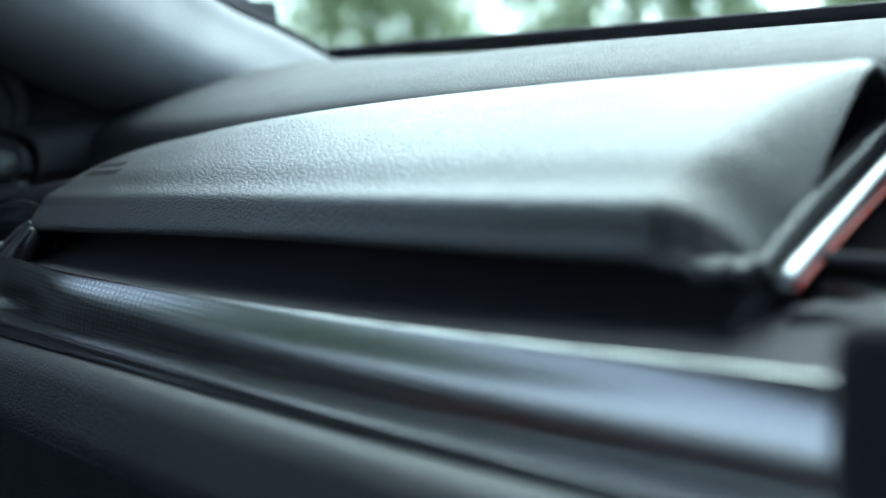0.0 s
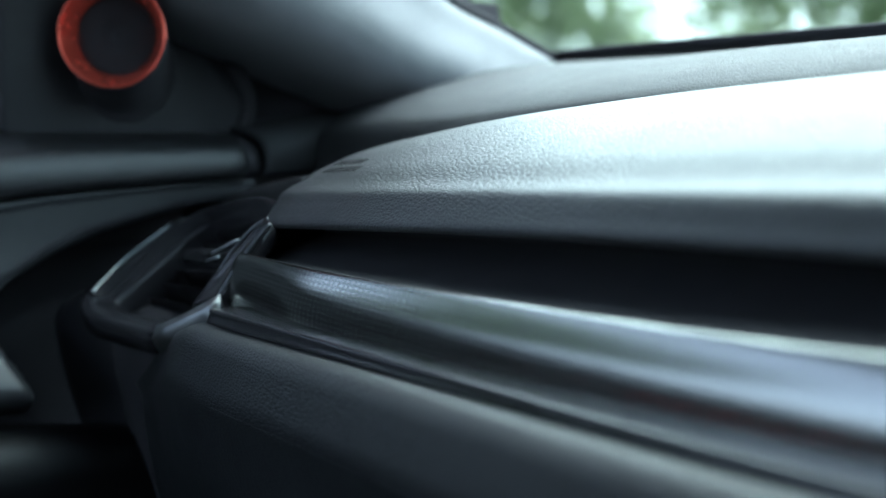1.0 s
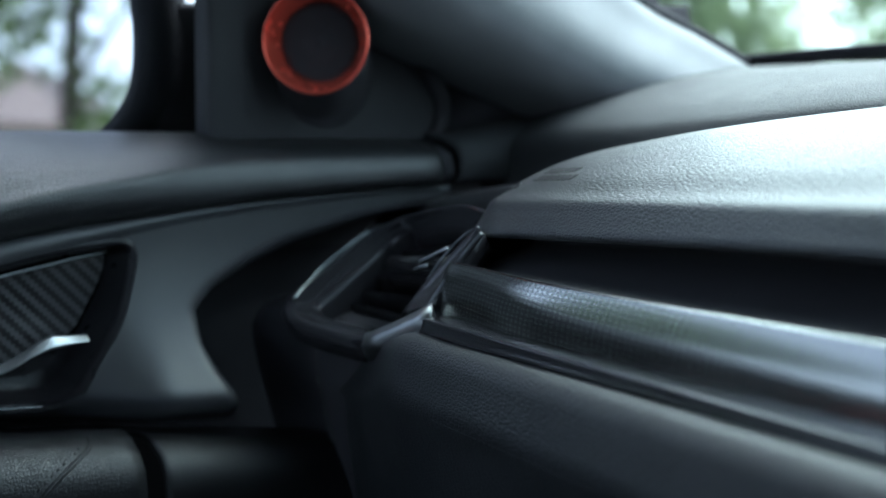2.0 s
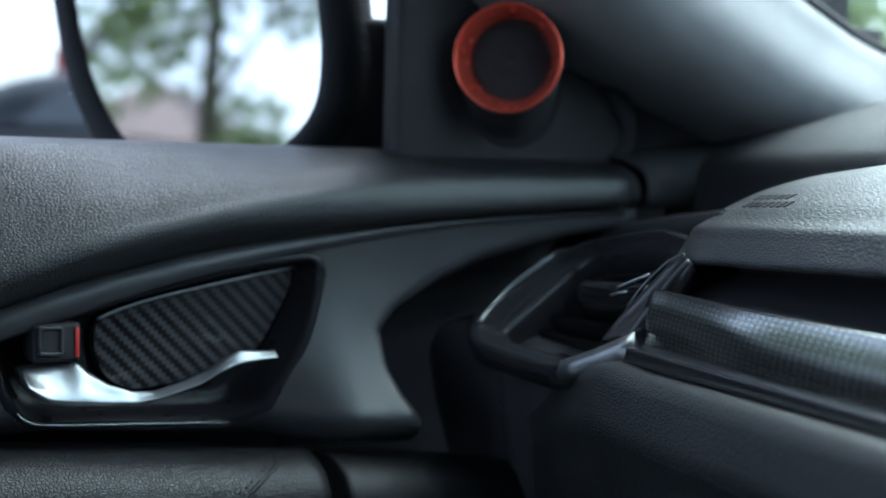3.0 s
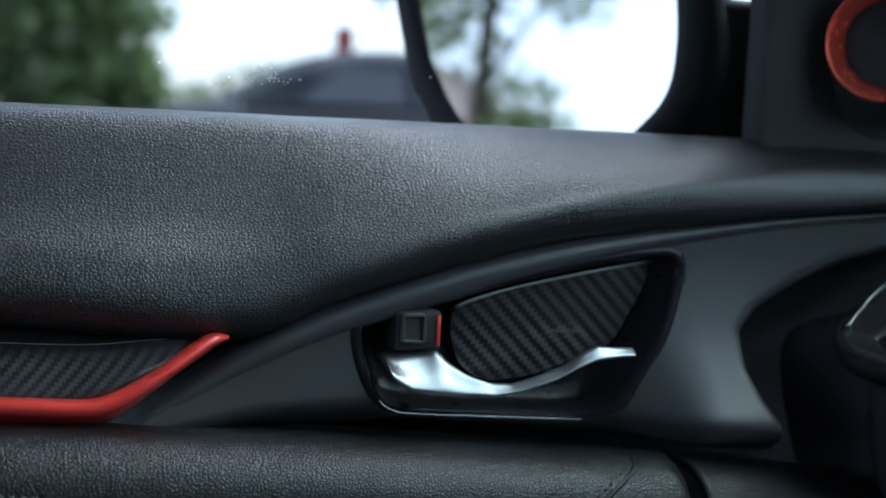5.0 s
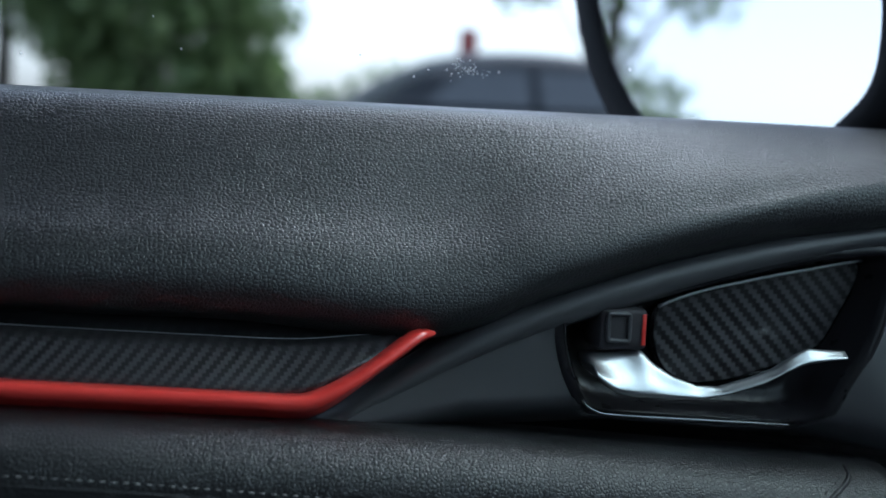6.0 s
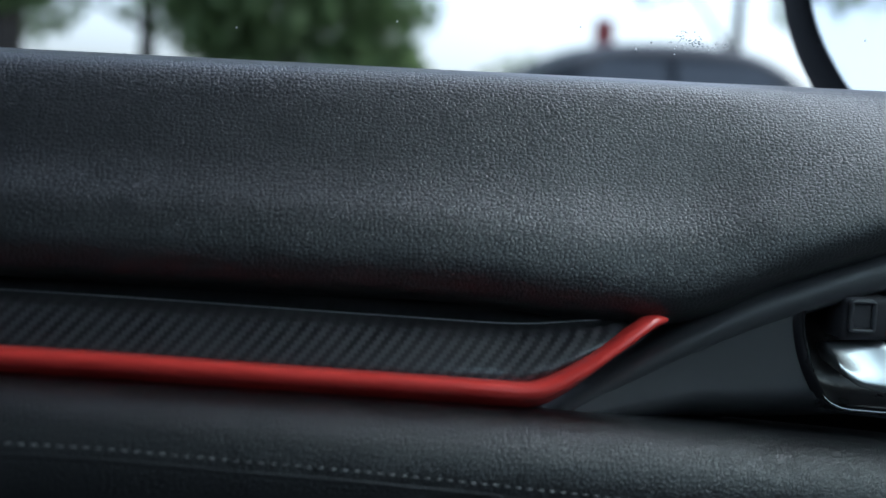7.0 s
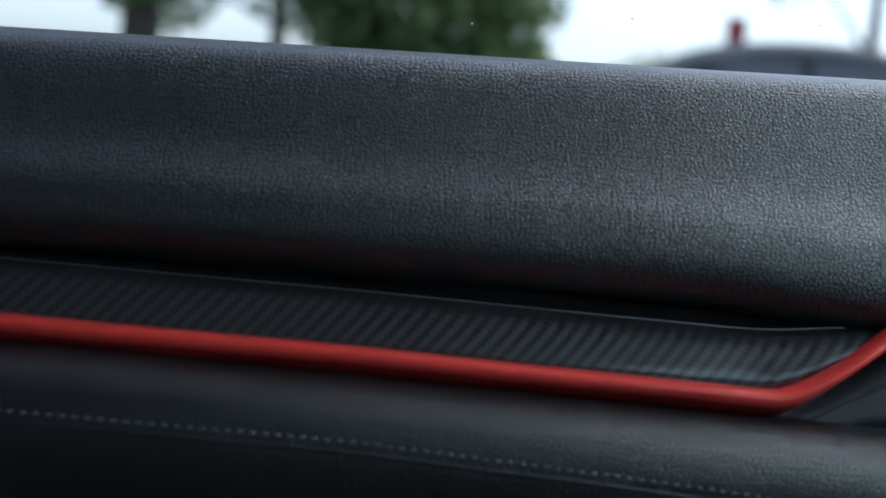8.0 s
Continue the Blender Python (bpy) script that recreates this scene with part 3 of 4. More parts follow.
# tweeter: pod, red flared ring, grille
tw_c, tw_n = Vector((0.247, -0.003, 0.8905)), Vector((-0.71, -0.70, 0.03)).normalized()
tw_s = tw_n.cross(Vector((0, 0, 1))).normalized()
tw_u = tw_s.cross(tw_n)


def turned(profile, n=64):
    """A body of revolution round the tweeter's axis: profile of (radius, height)."""
    rows = []
    for r, h in profile:
        rows.append([tw_c + tw_n * h + r * (math.cos(a) * tw_s + math.sin(a) * tw_u) for a in (2 * math.pi * k / n for k in range(n))])
    return grid(rows, close=True)


def pod_ring(f, r):
    """A circle between the ring (f = 0) and the pod's foot on the mount (f = 1)."""
    c = tw_c.lerp(Vector((0.275, 0.031, 0.8775)), f)
    return [c + r * (math.cos(q) * tw_s.lerp(Vector((-1, 0, 0)), f) + math.sin(q) * tw_u) for q in (-2 * math.pi * k / 64 for k in range(64))]


tweeter = part("tweeter_pod", grid([pod_ring(f, r) for f, r in ((0.0, 0.0298), (0.08, 0.0303), (0.4, 0.0306), (0.8, 0.0314), (0.95, 0.033), (1.0, 0.036))], close=True), RUBBER, door, "round black tweeter pod", solid=0.002)
part("tweeter_ring", turned([(0.0292, -0.002), (0.0300, 0.001), (0.0297, 0.0028), (0.0290, 0.0030), (0.0284, 0.0022), (0.0270, -0.0004), (0.0242, -0.0050), (0.0222, -0.0090), (0.0214, -0.0140)]), RED_METAL, tweeter, "red anodised flared ring", solid=0.0008)
part("tweeter_dome", turned([(0.0222, -0.0115), (0.019, -0.0120), (0.0175, -0.0116), (0.012, -0.0120), (0.0085, -0.0120), (0.0070, -0.0112), (0.0035, -0.0106), (0.0002, -0.0104)]), RUBBER, tweeter, "dark tweeter dome and surround", solid=0.0006)
for ang in (0.03, 1.62, 3.2, 4.75):
    out = math.cos(ang) * tw_s + math.sin(ang) * tw_u
    part("ring_tab", tube([tw_c + 0.0235 * out - tw_n * 0.0052, tw_c + 0.0262 * out - tw_n * 0.0010, tw_c + 0.0292 * out + tw_n * 0.0034], 0.0006, 4, 6), RED_METAL, tweeter)

seal = [(y + 0.007, z) for _, y, z in pad_section(0.336)[3:9]]
part("door_seal", loft([[(x, y + d, z) for y, z in seal] for x, d in ((0.3300, 0.014), (0.3345, 0.003), (0.342, 0.0), (0.3495, 0.003), (0.354, 0.014))], 12, 30), RUBBER, door, "black rubber seal at the door edge", solid=0.002)
part("frame_seal", tube([(0.357, 0.032, 0.838), (0.361, 0.031, 0.850)] + [(x + 0.006, 0.030, z) for x, z in SAIL_FRONT[2:]], 0.0062, 90, 12), RUBBER, door, "black rubber seal along the pillar")
corner = [(0.352, 0.812), (0.358, 0.85), (0.352, 0.872), (0.334, 0.903), (0.320, 0.935), (0.60, 0.935), (0.62, 0.83)]
tagged(part("corner_trim", plate(corner, 0.034, 0.046, 0.002), RUBBER), "black trim between the door edge and the pillar", "corner trim", kind="structure")

# specks of dust on the pane
random.seed(5)
for x, z, r in ((-0.075, 0.853, 0.0005), (-0.19, 0.872, 0.0004), (-0.243, 0.853, 0.0005), (-0.178, 0.859, 0.0005), (-0.10, 0.861, 0.0004), (0.03, 0.862, 0.0005), (-0.035, 0.857, 0.0006)):
    bm = bmesh.new()
    bmesh.ops.create_icosphere(bm, subdivisions=1, radius=r, matrix=Matrix.Translation((x, 0.0632, z)) @ Matrix.Diagonal((1, 0.3, 1, 1)))
    part("dust_speck", bm, DUST, door)
bm = bmesh.new()
for _ in range(60):
    x = -0.052 + random.gauss(0, 0.0045)
    z = 0.8585 + random.gauss(0, 0.0017) - 0.25 * abs(x + 0.052)
    bmesh.ops.create_icosphere(bm, subdivisions=1, radius=random.uniform(0.00015, 0.00042), matrix=Matrix.Translation((x, 0.0632, z)) @ Matrix.Diagonal((1.6, 0.3, 0.8, 1)))
tagged(part("dust_smear", bm, DUST, door, "pale smear of dust on the pane"), kind="stuff")

# ---------------------------------------------------------------- dashboard
dash = thing("dashboard", "black grained dashboard with dotted trim and side air vent", "dashboard", (0.4, -0.4, 0.3))


def lane(x0, y0, k, table):
    return lambda y: Vector((x0 + k * (y - y0), y, lerp_table(table, y)))


LANE_A = lane(0.591, -0.024, 0.25, [(-0.7, 0.882), (-0.48, 0.8835), (-0.25, 0.8855), (-0.03, 0.8895), (0.06, 0.889)])
LANE_B = lane(0.340, -0.15, 0.25, [(-0.7, 0.862), (-0.55, 0.8580), (-0.44, 0.855), (-0.36, 0.8515), (-0.274, 0.8460), (-0.207, 0.840), (-0.124, 0.829), (-0.06, 0.819), (0.0, 0.806), (0.03, 0.80)])
LANE_C = lane(0.248, -0.19, 0.245, [(-0.7, 0.829), (-0.54, 0.8240), (-0.41, 0.8195), (-0.29, 0.8150), (-0.124, 0.8075)])
LANE_D = lane(0.242, -0.153, 0.23, [(-0.7, 0.813), (-0.50, 0.8058), (-0.33, 0.8008), (-0.153, 0.7920), (-0.1, 0.789)])
LANE_E = lane(0.219, -0.157, 0.26, [(-0.7, 0.799), (-0.60, 0.7955), (-0.53, 0.7915), (-0.43, 0.7868), (-0.30, 0.7835), (-0.157, 0.7815)])
LANE_F = lane(0.206, -0.157, 0.28, [(-0.7, 0.777), (-0.57, 0.7712), (-0.43, 0.7656), (-0.31, 0.7622), (-0.17, 0.7582), (-0.1, 0.756)])
LANE_G = lane(0.2045, -0.157, 0.28, [(-0.7, 0.772), (-0.57, 0.7672), (-0.46, 0.7618), (-0.31, 0.7562), (-0.185, 0.7510), (-0.1, 0.748)])


def off(p, x=0.0, y=0.0, z=0.0):
    return p + Vector((x, y, z))


# airbag pad: rounded at the door end, running up to the centre hood
ys = [-0.122, -0.126, -0.134, -0.15, -0.18, -0.23, -0.29, -0.36, -0.44, -0.50, -0.525] + [-0.533 - 0.002 * k for k in range(15)] + [-0.5625, -0.5645]
secs = []
for y in ys:
    B, C, D = LANE_B(y), LANE_C(y), LANE_D(y)
    f = 0.2 * smooth01((-0.530 - y) / 0.034)   # the front face sweeps up into the hood
    B = off(B, 0, 0, -0.002 * f)
    C = C.lerp(off(B, -0.020, 0, -0.002), f)
    s = [off(B, 0.02, 0, -0.012), off(B, 0.004, 0, -0.002), off(B, -0.012, 0, 0.0), B.lerp(C, 0.5) + Vector((0, 0, 0.0065 * (1 - f))), B.lerp(C, 0.8) + Vector((0, 0, 0.0052 * (1 - f))), B.lerp(C, 0.965) + Vector((0, 0, 0.0025 * (1 - f))), off(C, -0.0060, 0, -0.0008 + 0.0008 * f), off(C, -0.0086, 0, -0.0044),
         C.lerp(D, 0.55) + Vector((-0.0042, 0, 0)), off(D, -0.0014, 0, 0.0012), off(D, 0.004, 0, -0.0006), off(D, 0.03, 0, -0.001)]
    y = round(y, 4)
    k = {-0.122: 0.35, -0.126: 0.66, -0.134: 0.88}.get(y, 1.0)
    back = (1.0, 1.0, 0.9, 0.5, 0.2, 0.05) + (0.0,) * 7   # the far end rolls over, later towards the windscreen
    drop = [0.030 * min(max((-0.531 - 0.030 * b - y) / 0.0335, 0.0), 1.0) ** 1.8 for b in back]
    s = [Vector((p.x, p.y, max(p.z - d, min(p.z, D.z - 0.001)))) for p, d in zip(s, drop)]
    mid = LANE_C(y).lerp(LANE_B(y), 0.3) + Vector((0.02, 0, -0.012))
    secs.append([mid + (p - mid) * k for p in s])
skin = loft(secs, 440, 84)
skin.normal_update()
PAD_SKIN = BVHTree.FromBMesh(skin)
pad = part("airbag_pad", skin, DASH_SKIN, dash, "grained soft pad, shiny with sky light", solid=0.003)

# upper strip between pad and windscreen: a dark upright face, then a rounded top
LANE_K = lane(0.352, -0.15, 0.25, [(-0.75, 0.860), (-0.50, 0.8570), (-0.36, 0.8545), (-0.29, 0.8515), (-0.226, 0.8475), (-0.156, 0.8440), (-0.055, 0.8415), (0.0, 0.8360), (0.03, 0.8325), (0.06, 0.830)])
secs = []
for y in (0.03, 0.0, -0.03, -0.06, -0.12, -0.2, -0.3, -0.4, -0.5, -0.6, -0.72):
    A, K = LANE_A(y), LANE_K(y)
    secs.append([off(K, -0.002, 0, -0.045), off(K, -0.0015, 0, -0.02), off(K, 0.0, 0, -0.006), off(K, 0.008, 0, 0.0025), K.lerp(A, 0.2) + Vector((0, 0, 0.007)), K.lerp(A, 0.55) + Vector((0, 0, 0.0085)), A.lerp(K, 0.06), off(A, 0.01, 0, -0.006), off(A, 0.05, 0, -0.03)])
part("upper_strip", loft(secs, 120, 48), STRIP_SKIN, dash, "soft strip below the windscreen", solid=0.003)

# wing that carries the door's line on to the windscreen corner
secs = []
for x, rise in ((0.348, 0.004), (0.353, 0.005), (0.39, 0.010), (0.455, 0.019), (0.53, 0.037), (0.60, 0.055)):
    s = []
    for k, (_, y, z) in enumerate(pad_section(0.336)):
        w = (1.0, 1.0, 1.0, 1.0, 1.0, 1.0, 0.9, 0.6, 0.0, 0.0)[k]
        s.append((x, y * (0.94 if x < 0.350 else 1.0) + 0.002, z + rise * w))
    secs.append(s)
part("side_wing", loft(secs, 60, 32), STRIP_SKIN, dash, "grained wing beside the windscreen pillar", solid=0.003)

# shadowed recess under the pad, dotted trim, strip
ys = [-0.150, -0.165, -0.19, -0.24, -0.31, -0.38, -0.45, -0.52, -0.60, -0.70]
part("recess", loft([[off(LANE_D(y), 0.03, 0, 0.002), off(LANE_D(y), 0.036, 0, -0.006), off(LANE_E(y), 0.034, 0, -0.002), off(LANE_E(y), 0.020, 0, -0.006), off(LANE_E(y), 0.0070 - 0.007 * smooth01((-0.155 - y) / 0.09), 0, -0.0055)] for y in ys], 90, 16), RUBBER, dash, solid=0.002)
secs = []
for y in ys:
    E, Fp = LANE_E(y), LANE_F(y)
    h = (E - Fp).z
    g = 0.003 - 0.007 * smooth01((-0.155 - y) / 0.09)
    secs.append([off(E, g, 0, 0.0)] + [off(E, g - x, 0, -f * h) for f, x in ((0.10, 0.0015), (0.25, 0.0033), (0.40, 0.0047), (0.55, 0.0057), (0.70, 0.0064), (0.85, 0.0068), (1.0, 0.0070), (1.04, 0.0069))])
part("dotted_trim", loft(secs, 160, 24), MESH, dash, "satin trim with a grid of fine dots", solid=0.002)
secs = []
for y in [-0.159] + ys[1:]:
    Fp, G = LANE_F(y), LANE_G(y)
    h = (Fp - G).z
    secs.append([off(Fp, 0.008, 0, 0.0), off(Fp, 0.001, 0, 0.0), off(Fp, -0.0034, 0, -0.05 * h), off(Fp, -0.0048, 0, -0.16 * h), off(Fp, -0.0042, 0, -0.28 * h), off(Fp, -0.0052, 0, -0.6 * h), off(G, -0.0042, 0, 0.1 * h), off(G, 0.004, 0, 0.0)])
part("trim_strip", loft(secs, 160, 18), LACQUER, dash, "half-gloss dark strip under the trim", solid=0.0015)

# glove box panel with a crease
secs = []
for y in (-0.03, -0.06, -0.10, -0.15, -0.19, -0.25, -0.32, -0.40, -0.48, -0.56, -0.70):
    G = LANE_G(y)
    G = off(G, 0.012 * smooth01((y + 0.16) / 0.1), 0, -0.012 * smooth01((y + 0.15) / 0.05))
    secs.append([off(G, 0.006, 0, 0.001), off(G, -0.009, 0, 0.0), off(G, -0.0145, 0, -0.003), off(G, -0.018, 0, -0.012), off(G, -0.0235, 0, -0.027), off(G, -0.020, 0, -0.033), off(G, -0.015, 0, -0.06), off(G, 0.01, 0, -0.15), off(G, 0.06, 0, -0.36)])
skin = loft(secs, 120, 60)
GLOVE_TREE = BVHTree.FromBMesh(skin)
part("glove_box_panel", skin, GLOVE_SKIN, dash, "grained panel over the glove box", solid=0.003)

panel_seam = stitches("panel_stitches", laid([off(LANE_G(y), -0.0236, 0, -0.0262) for y in (-0.21, -0.26, -0.31, -0.36, -0.42, -0.50)], GLOVE_TREE, (1, 0, -0.3), 0.0002), 0.0040, 0.0030, 0.0004, dash, "row of dark thread stitches")
panel_seam.data.materials[0] = STRIP

# dashboard end beside the door
secs = []
for y, k in ((-0.16, 1.0), (-0.10, 1.0), (-0.05, 1.0), (-0.02, 0.99), (0.02, 0.98), (0.055, 0.97)):
    x = LANE_G(-0.157).x + 0.012 + 0.02 * smooth01((y + 0.06) / 0.05)
    s = [(0.42, 0.800), (0.37, 0.800), (0.34, 0.797), (0.325, 0.786), (x + 0.055, 0.752), (x + 0.004, 0.737), (x + 0.003, 0.70), (x + 0.03, 0.62), (x + 0.09, 0.45)]
    cx, cz = 0.36, 0.70
    secs.append([(cx + (a - cx) * k, y, cz + (b - cz) * k) for a, b in s])
part("end_cap", loft(secs, 30, 50), DARK, dash, "dark dashboard end beside the door", solid=0.003)

# ---- side air vent
def V(u, v, d=0.0):
    """A point on the vent's face: u along from the door end to the trim, v up the face, d outwards."""
    p00, p10, p01, p11 = Vector((0.223, -0.016, 0.748)), Vector((0.204, -0.160, 0.744)), Vector((0.272, -0.008, 0.776)), Vector((0.243, -0.154, 0.794))
    p = p00.lerp(p10, u).lerp(p01.lerp(p11, u), v)
    nrm = (p10 - p00).cross(p01 - p00).normalized()
    if nrm.x > 0:
        nrm = -nrm
    return p + nrm * d


def by_angle(poly, n, c):
    """n points of a closed outline, at even angles round c."""
    out = []
    for i in range(n):
        a = 2 * math.pi * i / n
        d = Vector((math.cos(a), math.sin(a)))
        best = None
        for p, q in zip(poly, poly[1:] + poly[:1]):
            p, q = Vector(p) - c, Vector(q) - c
            e = q - p
            den = d.x * e.y - d.y * e.x
            if abs(den) < 1e-9:
                continue
            t, s = (p.x * e.y - p.y * e.x) / den, (p.x * d.y - p.y * d.x) / den
            if t > 0 and -1e-6 <= s <= 1 + 1e-6 and (best is None or t > best):
                best = t
        out.append(c + d * (best or 0.3))
    return out


def tuck(p):
    """How far the frame's upper inner corner dips in under the pad."""
    return 0.007 * smooth01((p.y - 0.80) / 0.35) * smooth01((p.x - 0.70) / 0.28)


vc = Vector((0.52, 0.55))
v_out = by_angle(rounded([(-0.05, 0.0), (0.03, -0.20), (0.16, -0.27), (0.62, -0.19), (0.72, -0.09), (0.95, 0.24), (0.99, 0.85), (0.98, 1.27), (0.60, 1.33), (0.20, 1.36), (-0.02, 1.2)], 0.06, 5), 96, vc)
v_in = by_angle(rounded([(0.13, 0.08), (0.20, 0.02), (0.66, 0.05), (0.77, 0.14), (0.83, 0.47), (0.90, 0.80), (0.89, 1.13), (0.55, 1.24), (0.28, 1.28), (0.19, 1.08)], 0.05, 5), 96, vc)
rows = []
for f, h in ((-0.10, -0.008), (-0.06, -0.001), (0.0, 0.0022), (0.14, 0.0030), (0.3, 0.0024), (0.42, 0.0004), (0.8, -0.003), (0.96, -0.0036), (1.0, -0.006), (1.03, -0.03)):
    rows.append([V(*(o.lerp(i, f)), h - tuck(o.lerp(i, f))) for o, i in zip(v_out, v_in)])
vent = part("side_vent", grid(rows, close=True), LACQUER, dash, "gloss black framed side air vent", solid=0.001)
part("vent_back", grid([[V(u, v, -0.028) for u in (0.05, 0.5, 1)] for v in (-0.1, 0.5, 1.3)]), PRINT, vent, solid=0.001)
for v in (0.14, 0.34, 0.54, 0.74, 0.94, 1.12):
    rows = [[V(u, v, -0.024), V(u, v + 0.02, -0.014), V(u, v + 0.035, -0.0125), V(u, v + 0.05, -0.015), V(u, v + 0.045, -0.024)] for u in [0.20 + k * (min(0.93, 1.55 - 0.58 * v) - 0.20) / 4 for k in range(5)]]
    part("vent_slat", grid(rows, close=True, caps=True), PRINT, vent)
part("vent_tab", grid([[V(u, v, h) for v, h in ((0.56, -0.011), (0.56, 0.000), (0.60, 0.004), (0.70, 0.005), (0.74, 0.002), (0.76, -0.011))] for u in (0.46, 0.49, 0.6, 0.75, 0.83, 0.85)], close=True, caps=True), GLOSS, vent, "glossy slider tab")
face_plate = [(0.80, 0.14), (0.83, 0.45), (0.92, 0.84), (0.975, 0.97), (1.045, 0.90), (1.015, 0.70), (0.965, 0.36), (0.945, 0.25)]
rows = [[V(u, v, h) for u, v in grown(face_plate, g)] for g, h in ((0.0, -0.004), (0.0, 0.0045), (-0.012, 0.0060), (-0.03, 0.0052))]
bm = grid(rows, close=True)
bm.verts.ensure_lookup_table()
bm.faces.new(bm.verts[-len(face_plate):])
part("vent_cheek", bm, LACQUER, vent, "half-gloss slanted cheek of the vent", solid=0.0006)
rows = [[V(0.675 + 0.275 * t - 0.01, -0.155 + 0.40 * t + 0.06, -0.002), V(0.675 + 0.275 * t, -0.155 + 0.40 * t + 0.03, 0.006), V(0.675 + 0.275 * t + 0.01, -0.155 + 0.40 * t - 0.07, 0.005), V(0.675 + 0.275 * t + 0.02, -0.155 + 0.40 * t - 0.09, -0.003)] for t in (0, 0.2, 0.5, 0.8, 1.0)]
part("vent_corner", grid(rows, close=True, caps=True), CORNER_METAL, vent, "satin metal corner piece")
part("vent_edge", tube([V(0.032, 0.00, 0.0032), V(0.012, 0.15, 0.0033), V(-0.03, 0.59, 0.0035), V(0.007, 1.195, 0.0032), V(0.06, 1.30, 0.0026)], 0.0014, 30, 8, taper=lambda f: 1.0 - 0.62 * smooth01(f / 0.2)), CHROME, vent, "thin bright vent edge")
# the tab's two highlights, modelled as satin slivers
part("tab_glint", tube([V(0.715, 0.64, 0.0052), V(0.79, 0.712, 0.0055), V(0.853, 0.778, 0.0052)], 0.0007, 10, 8), SATIN, bpy.data.objects["vent_tab"], "satin sliver shaped as a highlight on the tab")
part("tab_glint", tube([V(0.69, 0.58, 0.0040), V(0.73, 0.60, 0.0045), V(0.772, 0.624, 0.0040)], 0.0008, 10, 8, taper=lambda f: 0.5 + 0.6 * f), SATIN, bpy.data.objects["vent_tab"], "satin sliver shaped as a highlight on the tab")
part("cheek_ridge", tube([V(0.815, 0.50, 0.0030), V(0.86, 0.68, 0.0052), V(0.93, 0.87, 0.0062), V(0.985, 0.965, 0.0048)], 0.0008, 20, 8), DULL_METAL, vent, "dull metal ridge")
part("cheek_ridge", tube([V(0.925, 0.24, 0.0040), V(0.955, 0.40, 0.0056), V(1.0, 0.68, 0.0064), V(1.035, 0.90, 0.0052)], 0.0014, 20, 10), DULL_METAL, vent, "dull metal ridge")
part("vent_edge", tube([V(0.24, 1.34, 0.002), V(0.5, 1.32, 0.001), V(0.80, 1.29, -0.003)], 0.0004, 20, 8), CHROME, vent, "thin bright vent edge")

# dark ledge with stitches that leads from the vent to the windscreen corner
secs = []
for y, x, z in ((0.004, 0.322, 0.7975), (-0.03, 0.302, 0.8022), (-0.06, 0.290, 0.8062), (-0.10, 0.277, 0.8112), (-0.135, 0.267, 0.8152), (-0.150, 0.263, 0.8170)):
    secs.append([(x + 0.006, y, z - 0.020), (x - 0.001, y, z - 0.010), (x + 0.001, y, z - 0.003), (x + 0.009, y, z), (x + 0.05, y, z + 0.001), (x + 0.12, y, z + 0.002)])
skin = loft(secs, 30, 20)
LEDGE_TREE = BVHTree.FromBMesh(skin)
part("side_ledge", skin, ARM_SKIN, dash, "dark stitched ledge above the side vent", solid=0.003)
ledge_seam = stitches("ledge_stitches", laid([(0.296, -0.058, 0.809), (0.287, -0.085, 0.812), (0.279, -0.11, 0.815), (0.268, -0.148, 0.819)], LEDGE_TREE, (0, 0, -1), 0.0003), 0.0036, 0.0028, 0.0007, dash, "row of dark thread stitches")
ledge_seam.data.materials[0] = DARK

# airbag lettering: illegible marks on the pad's end
random.seed(11)
for f, h in ((0.175, 0.0050), (0.275, 0.0050)):
    y = -0.160 if f < 0.2 else -0.158
    while y > (-0.192 if f < 0.2 else -0.184):
        w = random.uniform(0.0020, 0.0034)
        hit = PAD_SKIN.ray_cast(LANE_C(y).lerp(LANE_B(y), f) + Vector((0, 0, 0.05)), Vector((0, 0, -1)))
        if hit[0] is not None:
            nrm = hit[1] if hit[1].z > 0 else -hit[1]
            side = Vector((0.245, 1, 0))
            side = (side - nrm * side.dot(nrm)).normalized()
            up = nrm.cross(side).normalized()
            bm = bmesh.new()
            q = []
            for lift in (-0.0006, 0.0003):
                q.append([bm.verts.new(hit[0] + side * (a * w / 2) + up * (b * h / 2) + nrm * lift) for a, b in ((-1, -1), (1, -1), (1, 1), (-1, 1))])
            bm.faces.new(q[1])
            for i in range(4):
                bm.faces.new((q[0][i], q[0][(i + 1) % 4], q[1][(i + 1) % 4], q[1][i]))
            part("printed_mark", bm, PRINT, pad, smooth=False)
        y -= w + 0.0022

# ---- display edge beside the pad's far end: rim, chrome, red line, dark glass
def edge_line(y, table):
    return [(x, y - 0.02 * (x - 0.14), z) for x, z in table]


part("display_gap", grid([[(x - 0.001, -0.5585, z - 0.004), (x + 0.001, -0.5655, z - 0.008)] for x, z in ((0.150, 0.800), (0.175, 0.818), (0.21, 0.834), (0.26, 0.850), (0.33, 0.862))]), DARK, dash, solid=0.002)
part("display_rim", tube(edge_line(-0.5633, [(0.152, 0.8060), (0.156, 0.8080), (0.182, 0.8200), (0.213, 0.8310), (0.243, 0.8410), (0.31, 0.858)]), 0.0020, 40, 10), STRIP, dash, "grey display rim")
